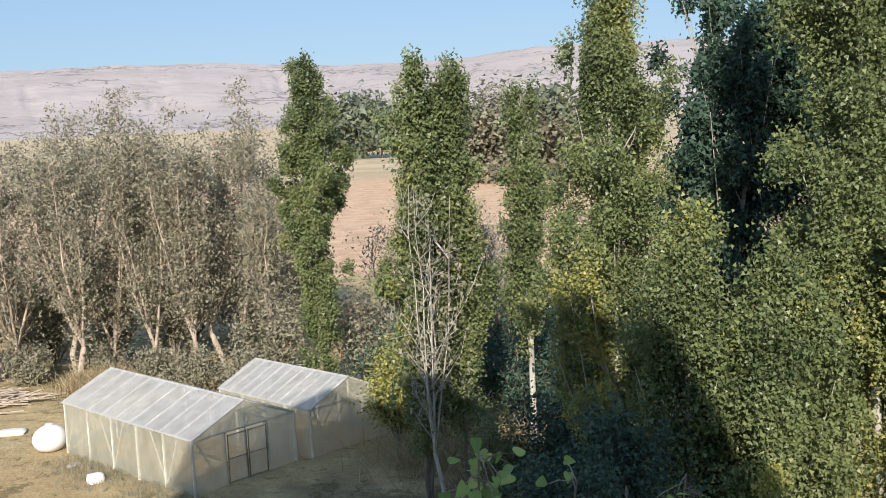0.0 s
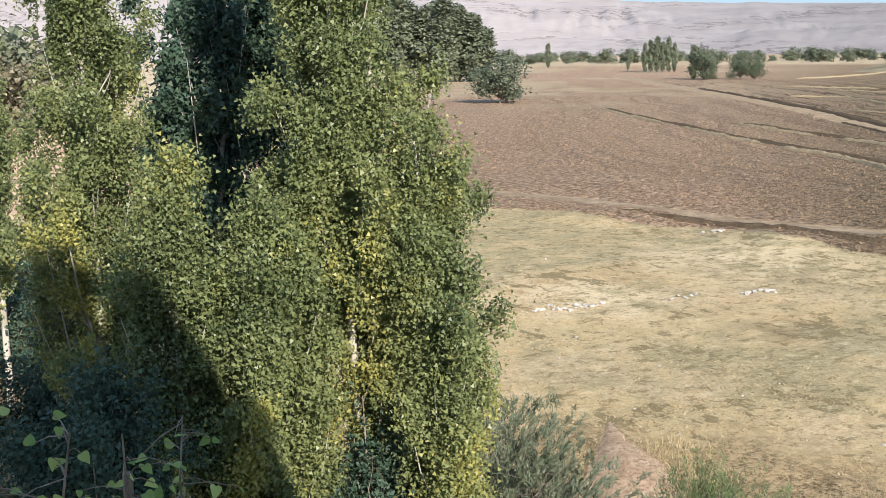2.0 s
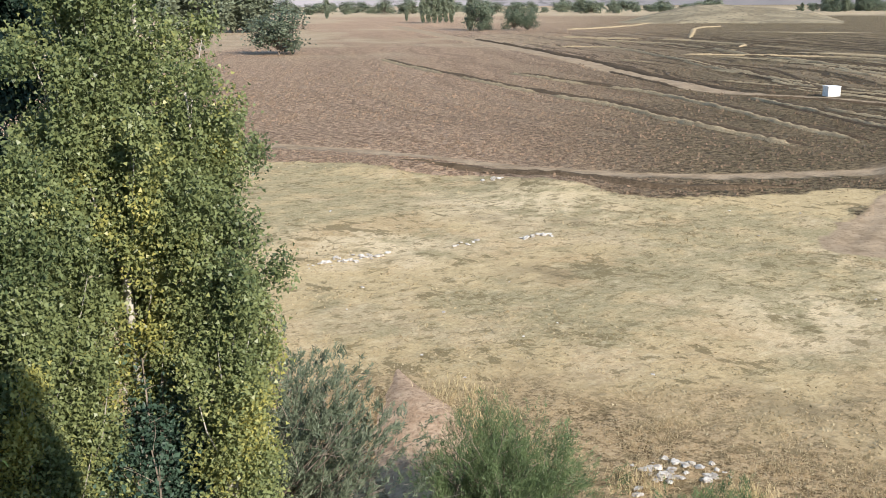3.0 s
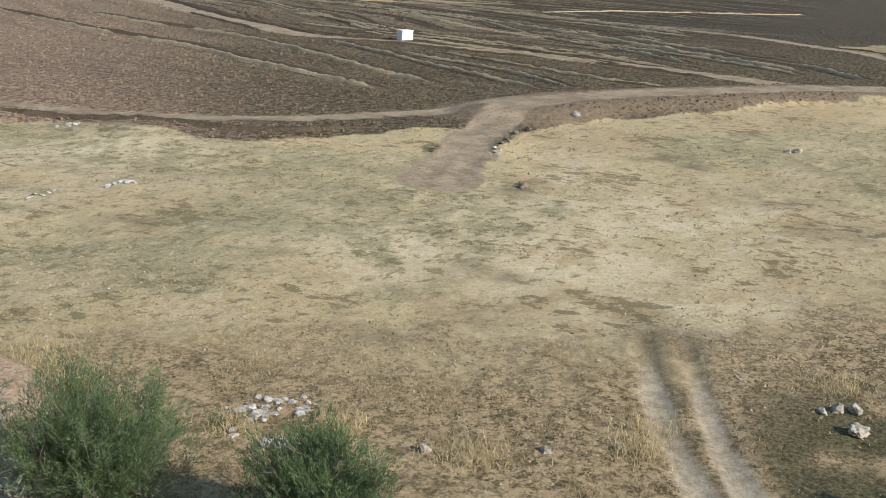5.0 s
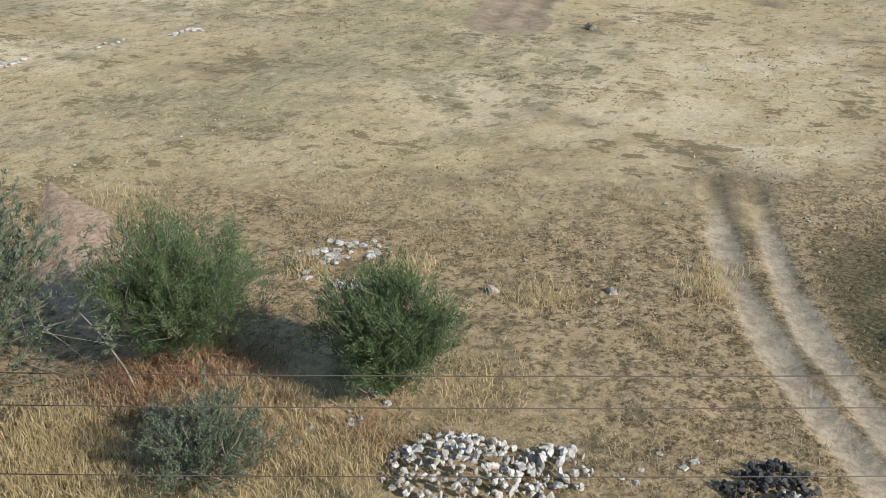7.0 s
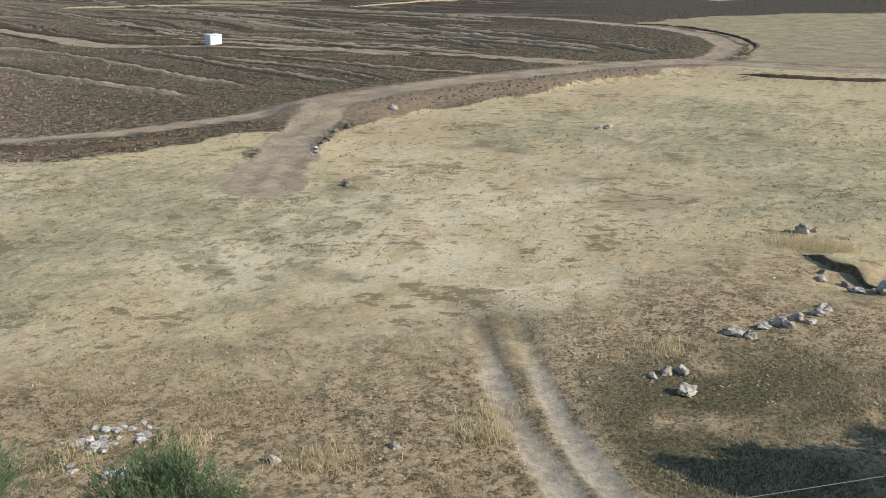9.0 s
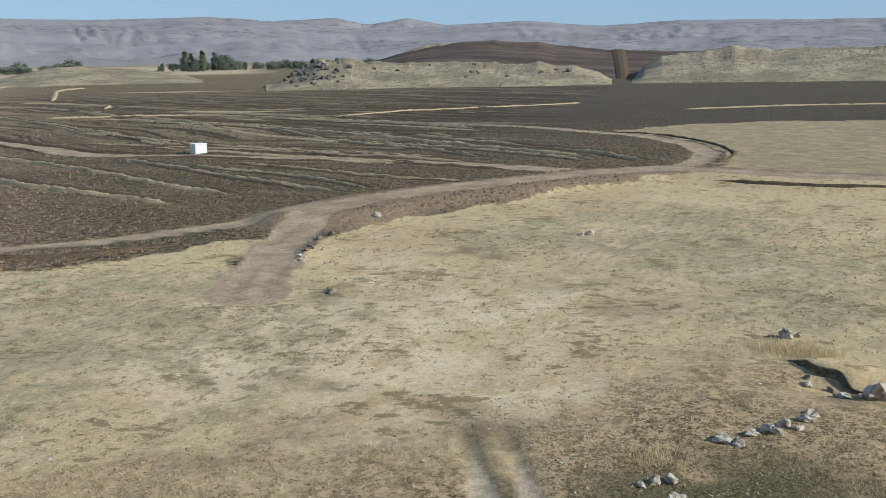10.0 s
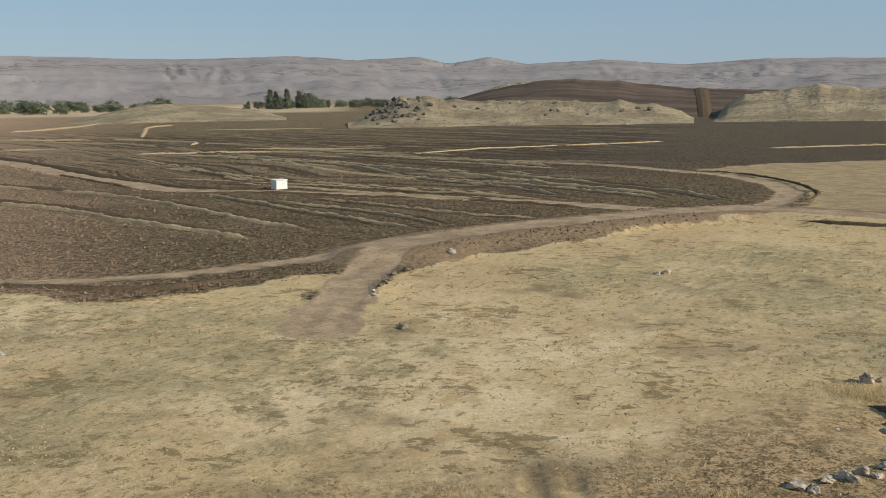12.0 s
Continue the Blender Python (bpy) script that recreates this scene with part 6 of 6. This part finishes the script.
ok &= (line_dist(tx, ty, TRACK_L) > 0.6) & (line_dist(tx, ty, TRACK_R) > 0.6)
tx, ty, tr = tx[ok], ty[ok], tr[ok]
pos = np.repeat(np.stack([tx, ty], 1), 4, 0) + g.normal(size=(len(tx) * 4, 2)) * [0.22, 0.1]
n = len(pos)
ln = g.uniform(0.025, 0.07, n) * np.repeat(0.7 + tr / 90, 4)
p0 = np.concatenate([pos, height(pos[:, 0], pos[:, 1])[:, None] - 0.01], 1)
d = g.normal(size=(n, 3)) * [0.9, 0.9, 0]
side = np.stack([g.normal(size=n), g.normal(size=n), np.zeros(n)], 1)
side /= np.linalg.norm(side, axis=1, keepdims=True)
tip = p0 + np.stack([d[:, 0], d[:, 1], np.ones(n)], 1) * ln[:, None]
v = np.stack([p0 - side * ln[:, None] * 0.7, p0 + side * ln[:, None] * 0.7, tip], 1).reshape(-1, 3)
tone = np.repeat(np.repeat(g.random(len(tx)), 4), 3)
tagged(new("grass_tufts", mesh_from("grass_tufts", v, np.arange(n * 3).reshape(-1, 3), [M_TUFT], {"tone": tone})), "low olive-brown tufts over the grazed meadow", "grass", kind="stuff")

# ---- wire fence on the terrace edge ----
M_WIRE = Mat("rusty_wire", 0.6, 0.4).color((0.10, 0.075, 0.06)).m
FN, FT = Vector((math.sin(radians(57.5)), math.cos(radians(57.5)), 0)), Vector((math.cos(radians(57.5)), -math.sin(radians(57.5)), 0))
fence = thing("wire_fence", *(FN * 7.0).to_tuple(), "three-strand wire fence on wooden posts", "fence")
for s in (-7.8, 7.8):
    one_pole("post", FT * s + Vector((0, 0, ground_z(*(FN * 7 + FT * s).xy) - 0.4)), FT * s + Vector((0, 0, 7.0)), 0.06, fence, M_BARK)
for drop in (4.2, 4.49, 5.14):
    q = np.linspace(-7.8, 7.8, 25)
    p = np.stack([FT.x * q, FT.y * q, 10.93 - drop + 0.0015 * (q ** 2 - 20)], 1)
    v, f = tubes([(p, np.full(25, 0.0045))], 5)
    part("wire", mesh_from("wire", v, f, [M_WIRE]), parent=fence)

# ---- sapling tops beside the terrace ----
def sapling(x, y, top, seed, count, label):
    rng = np.random.default_rng(seed)
    z0 = ground_z(x, y)
    base = thing("sapling", x, y, z0 - 0.05, label, "young tree", "saplings")
    h = top - z0
    woods = [(stem_path(h, (rng.normal() * 0.1, rng.normal() * 0.1), rng, 9, 0.03), np.linspace(0.03, 0.006, 9))]
    pos = []
    for k in range(count):
        u = rng.uniform(0.45, 1.0)
        p0 = np.array([np.interp(u, np.linspace(0, 1, 9), woods[0][0][:, j]) for j in range(3)])
        e = p0 + rng.normal(size=3) * [0.17, 0.17, 0.08]
        woods.append((np.stack([p0, (p0 + e) / 2 + [0, 0, 0.03], e]), np.array([0.005, 0.004, 0.003])))
        pos.append(e)
    v, f = tubes(woods, 5)
    part("stem", mesh_from("stem", v, f, [M_BARK]), parent=base)
    pos = np.array(pos)
    v, f, each = broad_leaves(pos, 0.095 * rng.uniform(0.6, 1.2, count), rng)
    part("foliage", mesh_from("foliage", v, f, [M_LEAF_VINE], {"tone": np.repeat(rng.random(count), each)}, True), parent=base, label="broad heart-shaped leaves")["kind"] = "stuff"


sapling(0.10, 6.63, 9.10, 401, 70, "young sapling with broad bright green leaves")
sapling(0.28, 6.75, 8.92, 402, 60, "young sapling with broad bright green leaves")
sapling(0.52, 6.67, 8.80, 403, 50, "young sapling with broad bright green leaves")
sapling(1.1, 7.0, 8.6, 404, 60, "young sapling with broad shaded leaves")
sapling(1.5, 7.2, 8.5, 405, 60, "young sapling with broad shaded leaves")

# ---- yard clutter by the greenhouses ----
M_WHITE = Mat("white_plastic", 0.45, 0.4).color((0.78, 0.78, 0.76)).m
tank = thing("water_tank", -14.25, 37.3, ground_z(-14.25, 37.3), "round white plastic water tank lying on earth", "tank", turn=40)
bm = bmesh.new()
bmesh.ops.create_uvsphere(bm, u_segments=24, v_segments=14, radius=0.5)
for v in bm.verts:
    v.co = Vector((v.co.x * 1.25, max(-0.46, min(0.46, v.co.y)), v.co.z)) + Vector((0, 0, 0.46))
    v.co.z = max(v.co.z, 0.02)
for f in bm.faces:
    f.smooth = True
part("shell", bm, M_WHITE, tank)
bm = bmesh.new()
bmesh.ops.create_cone(bm, cap_ends=True, segments=16, radius1=0.14, radius2=0.14, depth=0.08, matrix=Matrix.Translation((0, 0, 0.96)))
part("lid", bm, M_WHITE, tank)


def sack(x, y, l, w, h, turn, label, mat):
    bm = bmesh.new()
    bmesh.ops.create_cube(bm, size=1)
    bmesh.ops.subdivide_edges(bm, edges=bm.edges[:], cuts=5, use_grid_fill=True)
    for v in bm.verts:
        n = v.co.normalized() * 0.56
        v.co = v.co.lerp(n, 0.55)
        v.co += Vector([noise.noise(v.co * 4 + Vector((x, k * 7, 0))) * 0.08 for k in range(3)])
        v.co = Vector((v.co.x * l, v.co.y * w, (v.co.z + 0.42) * h))
    for f in bm.faces:
        f.smooth = True
    ob = part("sack", bm, mat)
    ob.matrix_world = pose(x, y, ground_z(x, y) - 0.02, 0, 0, turn)
    return tagged(ob, label, "sack", "sacks")


sack(-11.5, 33.6, 0.55, 0.4, 0.35, 30, "crumpled pale feed sack on the ground", M_WHITE)
sack(-16.6, 39.8, 1.0, 0.6, 0.2, 10, "crumpled white plastic sheet on the ground", M_WHITE)
sack(-12.8, 35.4, 0.5, 0.3, 0.12, 60, "flattened pale paper sack", M_STONE)
sticks = thing("brushwood_pile", -18.6, 44.0, ground_z(-18.6, 44), "pile of dry sticks and brushwood", "woodpile")
for k in range(70):
    a = RNG.uniform(-0.5, 0.5) + 0.3
    c = Vector((RNG.normal() * 0.9, RNG.normal() * 0.6, abs(RNG.normal()) * 0.22 + 0.05))
    d = Vector((math.cos(a), math.sin(a), RNG.normal() * 0.15)) * RNG.uniform(0.5, 1.1)
    one_pole("stick", c - d, c + d, RNG.uniform(0.012, 0.03), sticks, M_TWIG)
branch = thing("dead_branch", 11.5, 14.6, ground_z(11.5, 14.6), "broken grey dead branch leaning over the bank", "branch")
v, f = tubes([(np.array([[0.2, 0.9, 1.6], [0.3, 0.5, 1.2], [0.45, 0.1, 0.5], [0.5, -0.2, -0.1]]), np.array([0.010, 0.018, 0.024, 0.028])), (np.array([[0.3, 0.5, 1.2], [0.7, 0.4, 1.0], [1.0, 0.4, 0.85]]), np.array([0.02, 0.015, 0.008]))], 6)
part("wood", mesh_from("wood", v, f, [M_BARK], None, True), parent=branch)

# ---- the unseen house behind the camera, sized for its shade, and unseen trees added to shade the meadow ----
house = thing("house", 0, 0, 0, "plain plastered house on a terrace", "house")
C0 = Vector((-0.42, -0.56, 0)) + Vector((0.80, -0.60, 0)) * -8.4
hu, hn = Vector((0.80, -0.60, 0)), Vector((0.60, 0.80, 0))
# the second block is no known annex: added to slant the shadow's edge
for name, u0, u1, a, b, b1, mat in (("walls", 0.0, 9.9, 4.6, 18.4, 18.4, M_PLASTER), ("shade_annex", 9.903, 13.1, 4.6, 18.1, 14.0, M_PLASTER)):
    bm = bmesh.new()
    low = [C0 + hu * u0, C0 + hu * u1, C0 + hu * u1 - hn * 8, C0 + hu * u0 - hn * 8]
    vs = [bm.verts.new(p + Vector((0, 0, a))) for p in low] + [bm.verts.new(p + Vector((0, 0, z))) for p, z in zip(low, (b, b1, b1, b))]
    for q in ((0, 1, 5, 4), (1, 2, 6, 5), (2, 3, 7, 6), (3, 0, 4, 7), (4, 5, 6, 7), (3, 2, 1, 0)):
        bm.faces.new([vs[k] for k in q])
    part(name, bm, mat, house)
bm = bmesh.new()
eave = [C0 + hn * 0.4 - hu * 0.3, C0 + hu * 10.2 + hn * 0.4, C0 + hu * 10.2 - hn * 8.4, C0 - hn * 8.4 - hu * 0.3]
ridge = [C0 - hn * 4 - hu * 0.3, C0 + hu * 10.2 - hn * 4]
vs = [bm.verts.new(p + Vector((0, 0, 18.43))) for p in eave] + [bm.verts.new(p + Vector((0, 0, 19.2))) for p in ridge]
for q in ((0, 1, 5, 4), (2, 3, 4, 5), (1, 2, 5), (3, 0, 4), (3, 2, 1, 0)):
    bm.faces.new([vs[k] for k in q])
part("roof", bm, strip_material("roof_tile", (0.26, 0.11, 0.07), (0.34, 0.15, 0.09), (0.2, 0.09, 0.06)), house)
# out-of-view row added to cast the narrow shadow band on the grass
for k, (x, y, h) in enumerate(((20.8, -8.9, 5.2), (21.5, -10.3, 5.3), (22.3, -11.7, 5.2), (23.5, -13.3, 5.4), (24.9, -15.2, 5.4), (26.6, -17.4, 5.6))):
    poplar(x, y, h, 1.7, 3600, 15 + k, "slim unseen tree added to shade the meadow", size=0.19, low=0.62, name="shade_tree", group="meadow trees")
